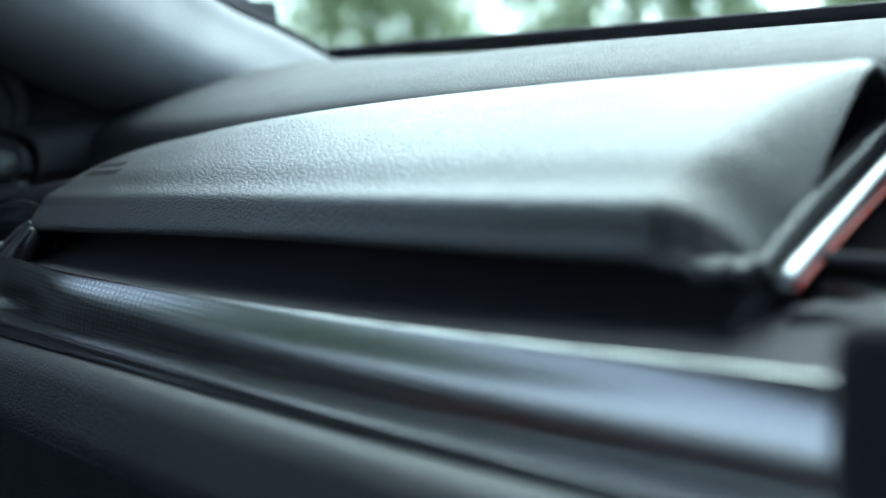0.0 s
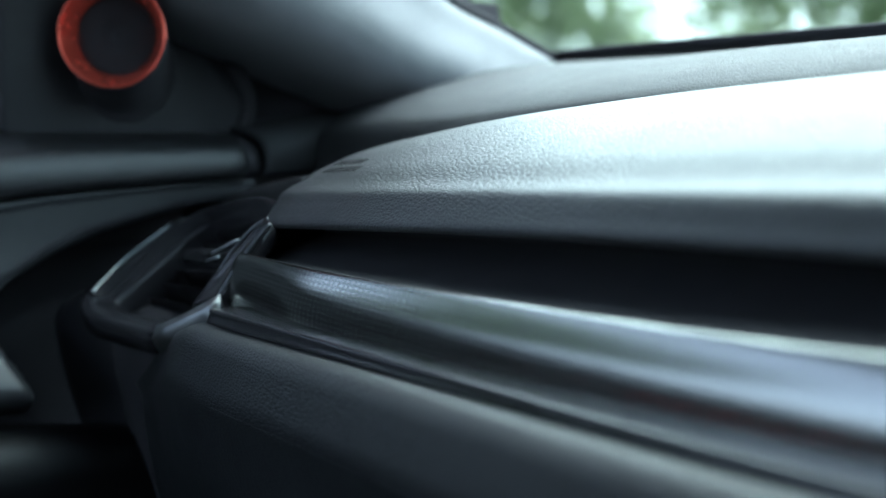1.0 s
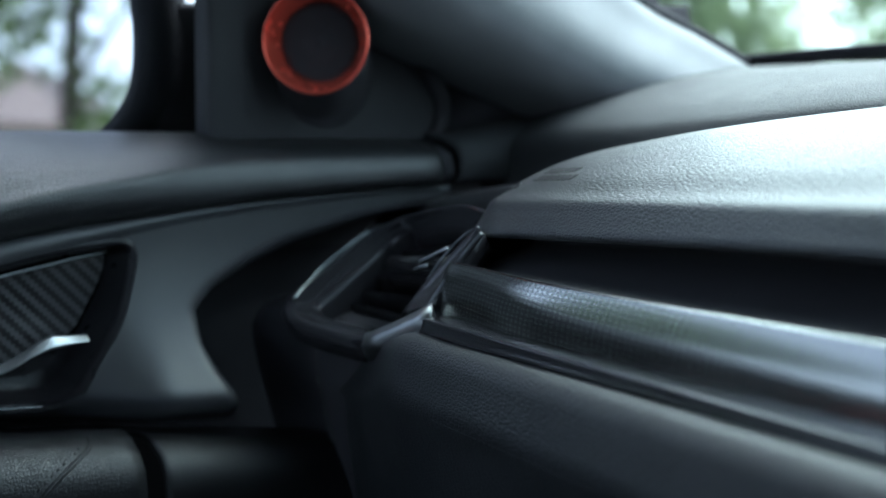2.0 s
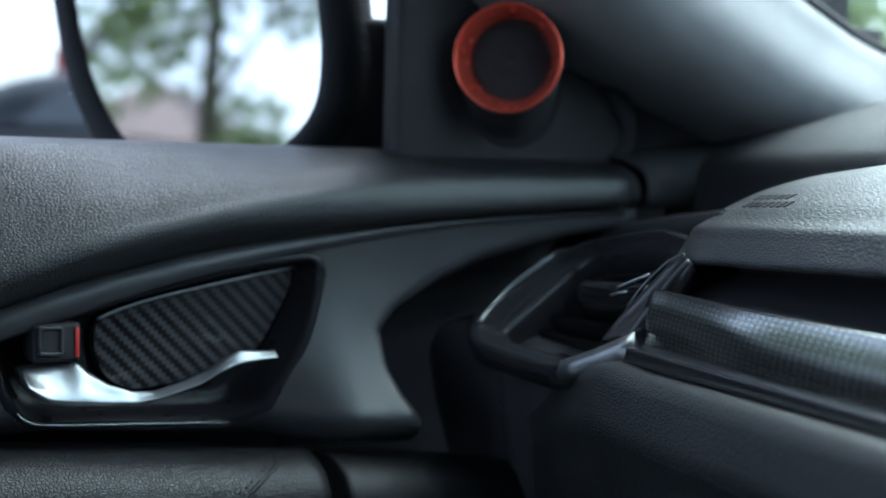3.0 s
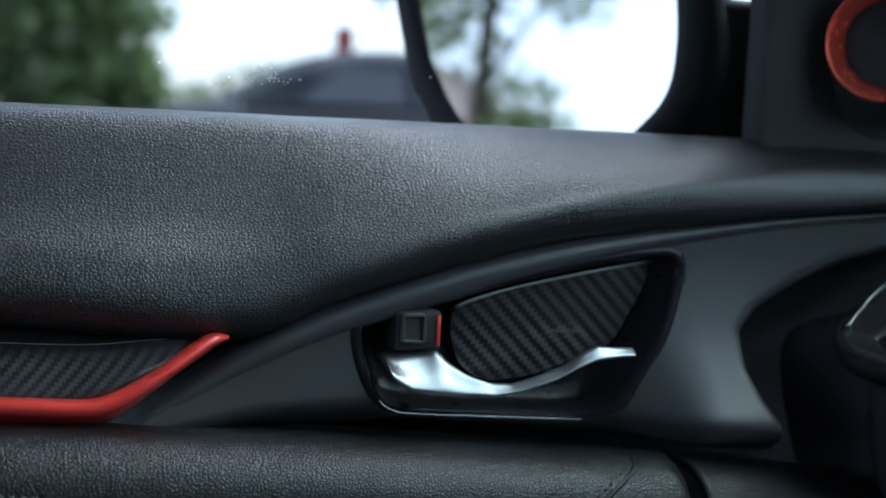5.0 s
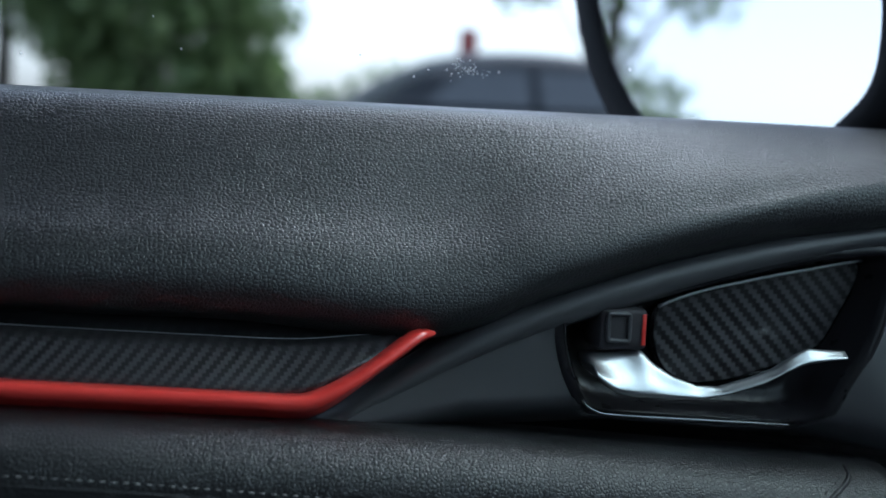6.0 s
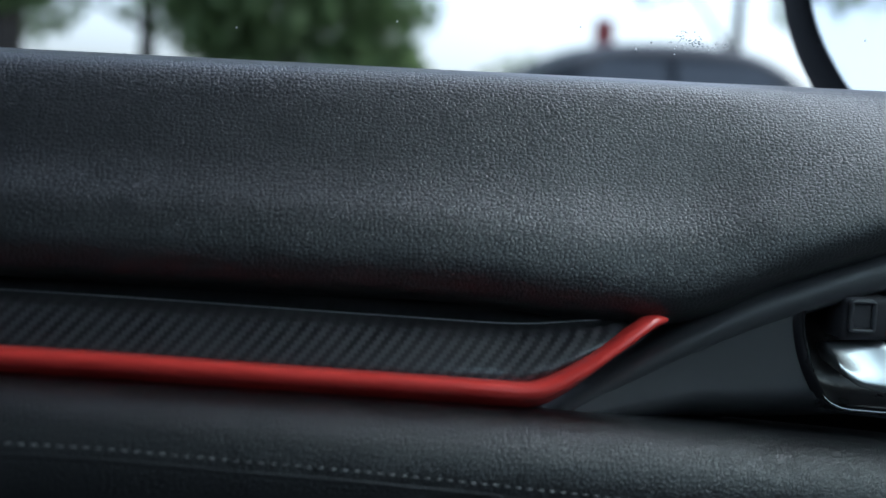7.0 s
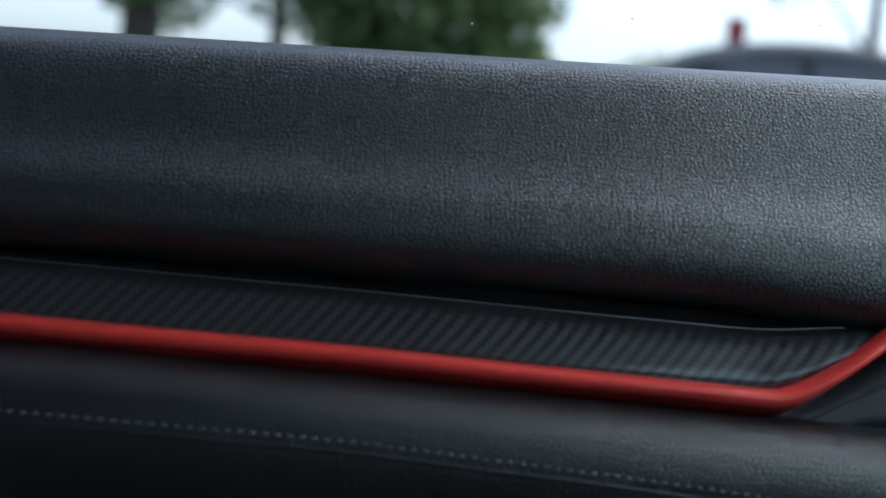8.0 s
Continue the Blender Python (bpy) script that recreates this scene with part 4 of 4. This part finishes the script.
part("display_chrome", tube(edge_line(-0.5678, [(0.158, 0.8035), (0.162, 0.8055), (0.1875, 0.8155), (0.2145, 0.8255), (0.240, 0.8340), (0.30, 0.850)]), 0.0026, 40, 10), SATIN, dash, "bright chrome edge of the display")
part("display_red_line", tube(edge_line(-0.5702, [(0.160, 0.8022), (0.164, 0.8040), (0.189, 0.8132), (0.216, 0.8225), (0.242, 0.8315), (0.30, 0.8475)]), 0.0007, 40, 8), RED, dash, "thin red line")
part("display_face", grid([[(x + 0.003, -0.5700, z), (x - 0.002, -0.70, z)] for x, z in ((0.158, 0.796), (0.165, 0.8030), (0.190, 0.8120), (0.218, 0.8215), (0.30, 0.846))]), GLOSS, dash, "glossy dark display", solid=0.003)
# dark box added to stop light leaking into the recess from above
part("stack_light_block", box((0.150, -0.72, 0.786), (0.42, -0.571, 0.800), 0.004, 2), RUBBER, dash, "dark block added to stop light leaking in by the centre stack")
# out-of-view hood added to block low light from the driver side
part("hood_light_block", box((0.12, -1.28, 0.80), (0.50, -0.72, 0.955), 0.05, 5), DARK, dash, "unseen dark block added as a hood to cut driver side light")
part("centre_console", box((0.055, -0.82, 0.45), (0.20, -0.6172, 0.815), 0.006, 3), RUBBER, dash, "dark edge of the centre console")

# ---------------------------------------------------------------- pillar, windscreen
edge = [(0.628, -0.022, 0.880), (0.600, -0.021, 0.8895), (0.545, -0.020, 0.908), (0.490, -0.020, 0.925), (0.38, -0.030, 0.968), (0.20, -0.05, 1.06), (-0.09, -0.07, 1.20)]
secs = []
for x, y, z in edge:
    E = Vector((x, y, z))
    slim = 1.0 - 0.55 * smooth01((z - 0.95) / 0.15)   # narrower towards the roof
    secs.append([E + slim * Vector(q) for q in ((0.004, 0.03, 0.0), (0, 0, 0), (-0.035, -0.014, -0.012), (-0.074, -0.026, -0.028), (-0.098, -0.022, -0.040), (-0.118, 0.0, -0.048), (-0.128, 0.03, -0.050), (-0.132, 0.065, -0.050))])
part("pillar_trim", loft(secs, 90, 36), PILLAR, solid=0.004)
part("pillar_seal", tube([Vector(p) + Vector((0.004, 0.003, 0.001)) for p in edge], 0.0045, 60, 8), RUBBER, bpy.data.objects["pillar_trim"])
tagged(bpy.data.objects["pillar_trim"], "grey plastic trim of the windscreen pillar", "pillar trim", kind="structure")

bm = grid([[LANE_A(y) + Vector((0.02, 0, 0.001)), LANE_A(y) + Vector((0.012, 0, 0.0095 - 0.008 * (y + 0.1)))] for y in (0.2, 0.05, -0.1, -0.3, -0.5, -0.75, -1.1)])
part("windscreen_border", bm, RUBBER, solid=0.002)
tagged(bpy.data.objects["windscreen_border"], "black printed lower border of the windscreen", "windscreen border", kind="structure")


bm = grid([[(0.97, y + 0.30 * w, 0.868), (0.62, y + 0.12 * w, 1.02), (0.30, y, 1.150), (0.10, y, 1.215)] for y, w in ((Y_RIGHT + 0.06, 0), (-0.9, 0), (-0.4, 0), (0.04, 1))])
screen = part("windscreen", bm, SCREEN_GLASS, solid=0.004)
screen.visible_shadow = False
tagged(screen, "faintly green windscreen pane", "windscreen", kind="structure")


# ---------------------------------------------------------------- door mirror outside
mirror = thing("door_mirror", "black door mirror reflecting trees and pale buildings", "door mirror", (0.2, 0.25, 0.84))
mc = Vector((0.142, 0.180, 0.895))
mn = Vector((-0.905, -0.425, 0.045)).normalized()
ms = Vector((0, 0, 1)).cross(mn).normalized()
mu = mn.cross(ms)
face = rounded([(-0.030, -0.068), (0.062, -0.068), (0.0985, -0.034), (0.1005, 0.0), (0.094, 0.035), (0.083, 0.078), (-0.080, 0.085), (-0.110, 0.060), (-0.100, 0.022), (-0.086, -0.014), (-0.060, -0.048)], 0.016, 5)
def mp(a, b, d):
    return mc + ms * a + mu * b + mn * d


rows = [[mp(a, b, d) for a, b in grown(face, g)] for g, d in ((0.0, 0.0), (0.002, 0.006), (0.009, 0.007), (0.021, 0.002), (0.021, -0.02), (0.0, -0.05), (-0.03, -0.075))]
bm = grid(rows, close=True)
bm.verts.ensure_lookup_table()
bm.faces.new(bm.verts[-len(face):])
part("housing", bm, RUBBER, mirror, "black mirror housing", solid=0.002)
mm, mnod, mlnk, mpr = material("mirror_glass")
mpr.inputs["Metallic"].default_value, mpr.inputs["Roughness"].default_value = 1.0, 0.02
mpr.inputs["Base Color"].default_value = (0.88, 0.87, 0.87, 1)
bm = bmesh.new()
bm.faces.new([bm.verts.new(mp(a, b, 0.001)) for a, b in grown(face, 0.001)])
part("mirror_glass", bm, mm, mirror, "silvered mirror glass", smooth=False, solid=0.002)
part("arm", box((0.1925, 0.078, 0.79), (0.270, 0.140, 0.9155), 0.006, 3), DARK, mirror, "black mirror arm")

# ---------------------------------------------------------------- outside
ASPHALT = plastic("asphalt", (0.045, 0.045, 0.046), (0.06, 0.06, 0.06), 0.9, coarse=3.0, fine=120, relief=0.5)
bm = bmesh.new()
bmesh.ops.create_grid(bm, x_segments=8, y_segments=8, size=600)
part("ground", bm, ASPHALT, smooth=False)
tagged(bpy.data.objects["ground"], "grey asphalt yard reaching to the horizon", "ground", kind="structure")


def leaf_material(name, c0, c1, glow=0.45):
    """Leaves: a soft sheen in front, and light let through from behind."""
    m, n, l, p = material(name)
    rnd = n.new("ShaderNodeNewGeometry").outputs["Random Per Island"]
    col = ramp(n, l, rnd, c0, c1)
    l.new(col, p.inputs["Base Color"])
    p.inputs["Roughness"].default_value = 0.55
    thin = n.new("ShaderNodeBsdfTranslucent")
    l.new(col, thin.inputs["Color"])
    mix = n.new("ShaderNodeMixShader")
    mix.inputs[0].default_value = glow
    l.new(p.outputs[0], mix.inputs[1])
    l.new(thin.outputs[0], mix.inputs[2])
    l.new(mix.outputs[0], n["Material Output"].inputs["Surface"])
    return m


LEAF = leaf_material("leaves", (0.12, 0.19, 0.07), (0.24, 0.32, 0.13))
# leaf colour lightened to stand for sun and haze on distant trees
LIGHTENED_LEAF = leaf_material("lightened_leaves", (0.38, 0.45, 0.27), (0.50, 0.56, 0.36), 0.7)
BARK = plastic("bark", (0.035, 0.03, 0.025), (0.06, 0.05, 0.042), 0.9, coarse=20, fine=160, relief=0.8)


def foliage(clumps, count, size, seed):
    """Leaves scattered in clumps: (centre, radius)."""
    rng = np.random.default_rng(seed)
    verts, faces = [], []
    for c, r in clumps:
        for _ in range(count):
            d = rng.normal(size=3)
            d *= (rng.random() ** 0.5) / np.linalg.norm(d)
            p = np.array(c) + d * r
            a, b = rng.normal(size=3), rng.normal(size=3)
            a /= np.linalg.norm(a)
            b -= a * (a @ b)
            b /= np.linalg.norm(b)
            s = size * rng.uniform(0.6, 1.4)
            i = len(verts)
            verts += [tuple(p - a * s), tuple(p + b * s * 0.45), tuple(p + a * s), tuple(p - b * s * 0.45)]
            faces.append((i, i + 1, i + 2, i + 3))
    return verts, faces


def tree(name, at, height, clumps, count, size, seed, label, trunk=0.12, leaf=None):
    root = thing(name, label, "tree", at)
    top = Vector(at) + Vector((0.1, 0, height * 0.8))
    part("trunk", tube([Vector(at) - Vector((0, 0, 0.1)), Vector(at) + Vector((0.06, 0.03, height * 0.4)), top], trunk, 14, 10, taper=lambda f: 1.1 - 0.75 * f), BARK, root)
    for k, (c, r) in enumerate(clumps):
        s = Vector(at) + Vector((0.05, 0.02, height * (0.35 + 0.3 * (k % 3) / 3)))
        e = Vector(at) + Vector(c)
        part("limb", tube([s, s.lerp(e, 0.5) + Vector((0, 0, 0.1)), e], trunk * 0.35, 8, 6, taper=lambda f: 1 - 0.7 * f), BARK, root)
    v, f = foliage([(tuple(Vector(at) + Vector(c)), r) for c, r in clumps], count, size, seed)
    me = bpy.data.meshes.new("crown")
    me.from_pydata(v, [], f)
    me.materials.append(leaf or LEAF)
    ob = new("crown", me)
    ob.parent = root
    ob.matrix_parent_inverse = Matrix.Translation(-Vector(at))
    return root


tree("tree", (0.45, 11.2, 0), 6.0, [((-0.75, 0, 1.75), 0.55), ((0.0, -0.2, 1.95), 0.65), ((0.75, 0.1, 1.8), 0.62), ((-0.4, 0.2, 1.2), 0.55), ((0.45, 0, 1.15), 0.55), ((0.95, 0, 1.1), 0.35), ((-0.5, 0, 2.6), 0.8), ((0.6, 0, 2.7), 0.8), ((0.1, 0, 3.7), 1.3), ((-0.9, -0.5, 4.6), 1.5), ((0.8, -0.3, 5.2), 1.5)], 900, 0.085, 1, "dense leafy green tree beyond the parked car")
tree("tree", (-2.0, 11.0, 0), 6.0, [((-0.5, 0.3, 2.3), 0.6), ((0.4, 0, 2.5), 0.6), ((0.0, 0, 1.75), 0.35), ((-0.8, -0.4, 3.6), 1.3), ((0.7, -0.5, 4.2), 1.5), ((0.0, -0.8, 5.4), 1.6)], 800, 0.09, 2, "dark-trunked tree with a high crown", trunk=0.2)
tree("tree", (-7.5, 3.6, 0), 4.6, [((0, -0.5, 2.2), 0.55), ((0.2, 0.6, 2.7), 0.6), ((0, 0.1, 3.3), 0.7), ((0.1, -0.9, 2.9), 0.4)], 260, 0.07, 4, "thin leafy tree behind the car", trunk=0.1)
tree("tree", (-8.2, 2.7, 0), 4.8, [((0, -0.3, 1.5), 0.4), ((0.2, 0.3, 2.2), 0.55), ((0, 0.0, 2.9), 0.6), ((0.1, -0.6, 2.6), 0.4)], 240, 0.07, 14, "thin leafy tree behind the car", trunk=0.1)
tree("tree", (-9.5, 4.9, 0), 4.6, [((0, -0.5, 2.0), 0.6), ((0.2, 0.6, 2.6), 0.6), ((0, 0.1, 1.3), 0.5)], 260, 0.07, 6, "thin leafy tree behind the car", trunk=0.1)

tree("tree", (5.6, 13.5, 0), 4.4, [((-0.9, 0, 2.6), 0.5), ((0.2, 0, 2.9), 0.6), ((0.9, 0, 2.3), 0.5), ((0, 0, 3.6), 0.8)], 240, 0.08, 12, "thin leafy tree beyond the parked car", trunk=0.1)
# trees added for their unseen crowns, which darken the dotted trim's reflection
for xx, sd in ((-6.2, 61), (-2.95, 62), (0.85, 63)):
    tree("tree", (xx, 17.5, 0), 9.0, [((-1.6, 0, 4.9), 1.1), ((0.2, 0.2, 5.0), 1.1), ((1.8, 0, 5.0), 1.1), ((-0.9, 0.4, 6.2), 1.2), ((1.0, 0.3, 6.4), 1.2), ((-1.9, 0, 6.6), 0.9), ((2.2, 0, 6.8), 0.9), ((0.1, 0, 7.6), 1.1), ((-1.3, 0.2, 8.2), 0.9), ((1.4, 0, 8.4), 0.9)], 300, 0.2, sd, "added far tree whose unseen high crown darkens the trim's reflection", trunk=0.07)
tree("tree", (-1.0, 15.0, 0), 4.6, [((-1.2, 0, 2.0), 0.6), ((0.1, 0, 2.4), 0.8), ((1.3, 0, 2.1), 0.7), ((2.2, 0, 2.6), 0.6), ((0.4, 0, 3.6), 1.0)], 420, 0.09, 13, "leafy green tree behind the nearer ones", trunk=0.12)

# trees ahead of the windscreen, sunlit haze put into their leaf colour
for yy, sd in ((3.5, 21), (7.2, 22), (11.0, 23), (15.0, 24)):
    tree("tree", (14.5, yy, 0), 5.0, [((0, -1.5, 2.3), 0.8), ((0.2, -0.3, 2.1), 0.8), ((0, 0.9, 2.4), 0.8), ((0, 1.8, 2.0), 0.7), ((0.1, -0.8, 3.3), 0.9), ((0, 0.7, 3.5), 1.0), ((0, 0, 4.3), 0.9)], 1400, 0.085, sd, "tree beyond the hedge, its leaves lightened for sun and haze", trunk=0.1, leaf=LIGHTENED_LEAF)

def bush(at, clumps, mat, seed, label):
    """A low bush: a few stems from the ground and a crown of small leaves."""
    root = thing("bush", label, "bush", at)
    for c, r in clumps:
        e = Vector(at) + Vector(c)
        part("stem", tube([Vector(at), Vector(at).lerp(e, 0.6) + Vector((0.03, 0, 0.05)), e], 0.02, 6, 6, taper=lambda f: 1 - 0.6 * f), BARK, root)
    v, f = foliage([(tuple(Vector(at) + Vector(c)), r) for c, r in clumps], 420, 0.055, seed)
    me = bpy.data.meshes.new("crown")
    me.from_pydata(v, [], f)
    me.materials.append(mat)
    ob = new("crown", me)
    ob.parent = root
    ob.matrix_parent_inverse = Matrix.Translation(-Vector(at))


bush((2.45, 10.3, 0), [((-0.55, 0, 0.75), 0.4), ((-0.1, 0, 0.95), 0.42), ((0.35, 0, 0.92), 0.42), ((0.75, 0, 0.8), 0.38)], LEAF, 31, "dark green bush behind the parked car")
bush((4.0, 10.1, 0), [((-0.3, 0, 0.8), 0.38), ((0.1, 0, 0.95), 0.40), ((0.45, 0, 0.75), 0.35)], LIGHTENED_LEAF, 32, "pale green bush behind the parked car")

# hedge across the yard, ahead of the windscreen
bm = box((12.0, -6, 0), (12.9, 20, 1.35), 0.1, 2)
HEDGE = leaf_material("hedge_core", (0.03, 0.055, 0.02), (0.04, 0.07, 0.025))
v, f = foliage([((12.1 + 0.2 * math.sin(i * 1.7), -6 + 0.42 * i, 1.0 + 0.2 * math.sin(i * 0.9)), 0.55) for i in range(62)], 130, 0.09, 9)
me = bpy.data.meshes.new("hedge")
me.from_pydata(v, [], f)
me.materials.append(LEAF)
hedge = tagged(new("hedge", me), "clipped green hedge along the yard", "hedge", kind="stuff")
part("hedge_core", bm, HEDGE, hedge, smooth=False)

WALL = plastic("pale_plaster", (0.62, 0.60, 0.55), (0.70, 0.68, 0.63), 0.85, coarse=2.0, fine=60, relief=0.3)
BEIGE = plastic("beige_plaster", (0.55, 0.45, 0.34), (0.62, 0.52, 0.40), 0.85, coarse=2.0, fine=60, relief=0.3)
ROOFING = plastic("roof_tiles", (0.16, 0.13, 0.12), (0.22, 0.18, 0.16), 0.8, coarse=4, fine=40, relief=0.6)
PANE = plastic("dark_pane", (0.03, 0.035, 0.04), (0.05, 0.055, 0.06), 0.1, relief=0.0)


def house(at, size, mat, label, facing):
    """A plain house: walls, pitched roof, windows on the side that faces the car (0: -x, 1: -y, 2: +x)."""
    x, y = at
    w, d, h = size
    root = thing("house", label, "house", (x, y, 0))
    part("wall", box((x - w / 2, y - d / 2, 0), (x + w / 2, y + d / 2, h), 0.02), mat, root, smooth=False)
    bm = bmesh.new()
    o = 0.35
    c = [(x - w / 2 - o, y - d / 2 - o, h), (x + w / 2 + o, y - d / 2 - o, h), (x + w / 2 + o, y + d / 2 + o, h), (x - w / 2 - o, y + d / 2 + o, h)]
    r = [(x - w / 4, y, h + 1.3), (x + w / 4, y, h + 1.3)]
    q = [bm.verts.new(p) for p in c + r]
    for k in ((0, 1, 5, 4), (1, 2, 5), (2, 3, 4, 5), (3, 0, 4), (3, 2, 1, 0)):
        bm.faces.new([q[i] for i in k])
    part("roof", bm, ROOFING, root, smooth=False)
    for i in range(4):
        for zz in (1.0, 3.6):
            if zz + 1.2 > h:
                continue
            if facing == 1:
                cx = x - w / 2 + w * (i + 0.5) / 4
                lo, hi = (cx - 0.5, y - d / 2 - 0.04, zz), (cx + 0.5, y - d / 2 + 0.02, zz + 1.2)
            else:
                s = -1 if facing == 0 else 1
                cy = y - d / 2 + d * (i + 0.5) / 4
                lo, hi = (x + s * (w / 2 - 0.02) - 0.03, cy - 0.5, zz), (x + s * (w / 2 - 0.02) + 0.03, cy + 0.5, zz + 1.2)
            win = part("window", box(lo, hi, 0.01), WALL, root, smooth=False)
            g = 0.08
            if facing == 1:
                lo, hi = (lo[0] + g, lo[1] - 0.01, lo[2] + g), (hi[0] - g, hi[1], hi[2] - g)
            else:
                lo, hi = (lo[0] - 0.01, lo[1] + g, lo[2] + g), (hi[0] + 0.01, hi[1] - g, hi[2] - g)
            part("pane", box(lo, hi), PANE, win, smooth=False)
    return root


house((-24, 8.2), (6, 2.6, 2.4), BEIGE, "beige plastered house behind the car", 2)

# ---------------------------------------------------------------- parked car
CAR_PAINT = plastic("grey_blue_paint", (0.014, 0.018, 0.024), (0.018, 0.023, 0.030), 0.45, relief=0.0, spec=0.3)
TYRE = plastic("tyre", (0.02, 0.02, 0.02), (0.03, 0.03, 0.03), 0.85)
CAR_GLASS = plastic("car_glass", (0.05, 0.06, 0.07), (0.07, 0.08, 0.09), 0.05, relief=0.0)


def parked_car(x, y):
    """A small saloon, nose towards -x, at ground height."""
    root = thing("parked_car", "grey-blue parked car seen beyond the side window", "car", (x, y, 0))
    prof = [(-2.05, 0.35, 0.60), (-1.95, 0.28, 0.74), (-1.2, 0.25, 0.90), (-0.9, 0.25, 0.93), (0.9, 0.25, 0.97), (1.7, 0.27, 0.96), (2.0, 0.32, 0.88), (2.05, 0.38, 0.62)]
    secs = []
    for a, lo, hi in prof:
        w = 0.85 if abs(a) < 1.9 else 0.74
        secs.append([(x + a, y - w * 0.9, lo), (x + a, y - w, lo + 0.15), (x + a, y - w, hi - 0.2), (x + a, y - w * 0.92, hi - 0.03), (x + a, y, hi + 0.03), (x + a, y + w * 0.92, hi - 0.03), (x + a, y + w, hi - 0.2), (x + a, y + w, lo + 0.15), (x + a, y + w * 0.9, lo)])
    part("body", loft(secs, 60, 40), CAR_PAINT, root, solid=0.01)
    cab = [(-0.98, 0.93, 0.72), (-0.55, 1.20, 0.64), (-0.15, 1.33, 0.58), (0.5, 1.36, 0.57), (0.95, 1.28, 0.60), (1.42, 0.97, 0.70)]
    secs = []
    for a, top, w in cab:
        lo = 0.93
        secs.append([(x + a, y - 0.77, lo), (x + a, y - (0.77 + w) / 2 - 0.01, (lo + top) / 2), (x + a, y - w, top - 0.02), (x + a, y, top + 0.02), (x + a, y + w, top - 0.02), (x + a, y + (0.77 + w) / 2 + 0.01, (lo + top) / 2), (x + a, y + 0.77, lo)])
    part("cabin", loft(secs, 50, 36), CAR_PAINT, root, solid=0.01)
    for a0, a1, b0, b1 in ((-0.62, 0.15, -0.30, 0.15), (0.22, 1.05, 0.22, 0.85)):
        bm = bmesh.new()
        q = [bm.verts.new((x + px, y - py, pz)) for px, py, pz in ((a0, 0.788, 0.96), (a1, 0.788, 0.97), (b1, 0.665, 1.22), (b0, 0.665, 1.22))]
        bm.faces.new(q)
        part("side_window", bm, CAR_GLASS, root, "dark side window", smooth=False, solid=0.01)
    for a in (-1.3, 1.3):
        for s in (-1, 1):
            rows = [[(x + a + r * math.cos(t), y + s * q, 0.31 + r * math.sin(t)) for t in (2 * math.pi * k / 28 for k in range(28))] for r, q in ((0.19, 0.70), (0.29, 0.69), (0.31, 0.72), (0.31, 0.82), (0.29, 0.86), (0.20, 0.85))]
            wheel = part("wheel", grid(rows, close=True, caps=True), TYRE, root, "black tyre")
            rows = [[(x + a + r * math.cos(t), y + s * q, 0.31 + r * math.sin(t)) for t in (2 * math.pi * k / 28 for k in range(28))] for r, q in ((0.20, 0.845), (0.19, 0.865), (0.06, 0.85), (0.03, 0.87))]
            part("rim", grid(rows, close=True, caps=True), SATIN, wheel, "alloy rim")
    return root


parked_car(2.65, 8.6)
RED_PAINT = plastic("red_paint", (0.24, 0.035, 0.035), (0.30, 0.05, 0.045), 0.5, relief=0.0)
sign = thing("red_sign", "small red sign on a thin post", "sign", (3.12, 10.4, 0))
part("post", tube([(3.12, 10.4, 0), (3.12, 10.4, 0.8), (3.12, 10.4, 1.60)], 0.025, 6, 8), BARK, sign)
part("panel", box((3.02, 10.36, 1.28), (3.20, 10.385, 1.68), 0.01), RED_PAINT, sign, smooth=False)
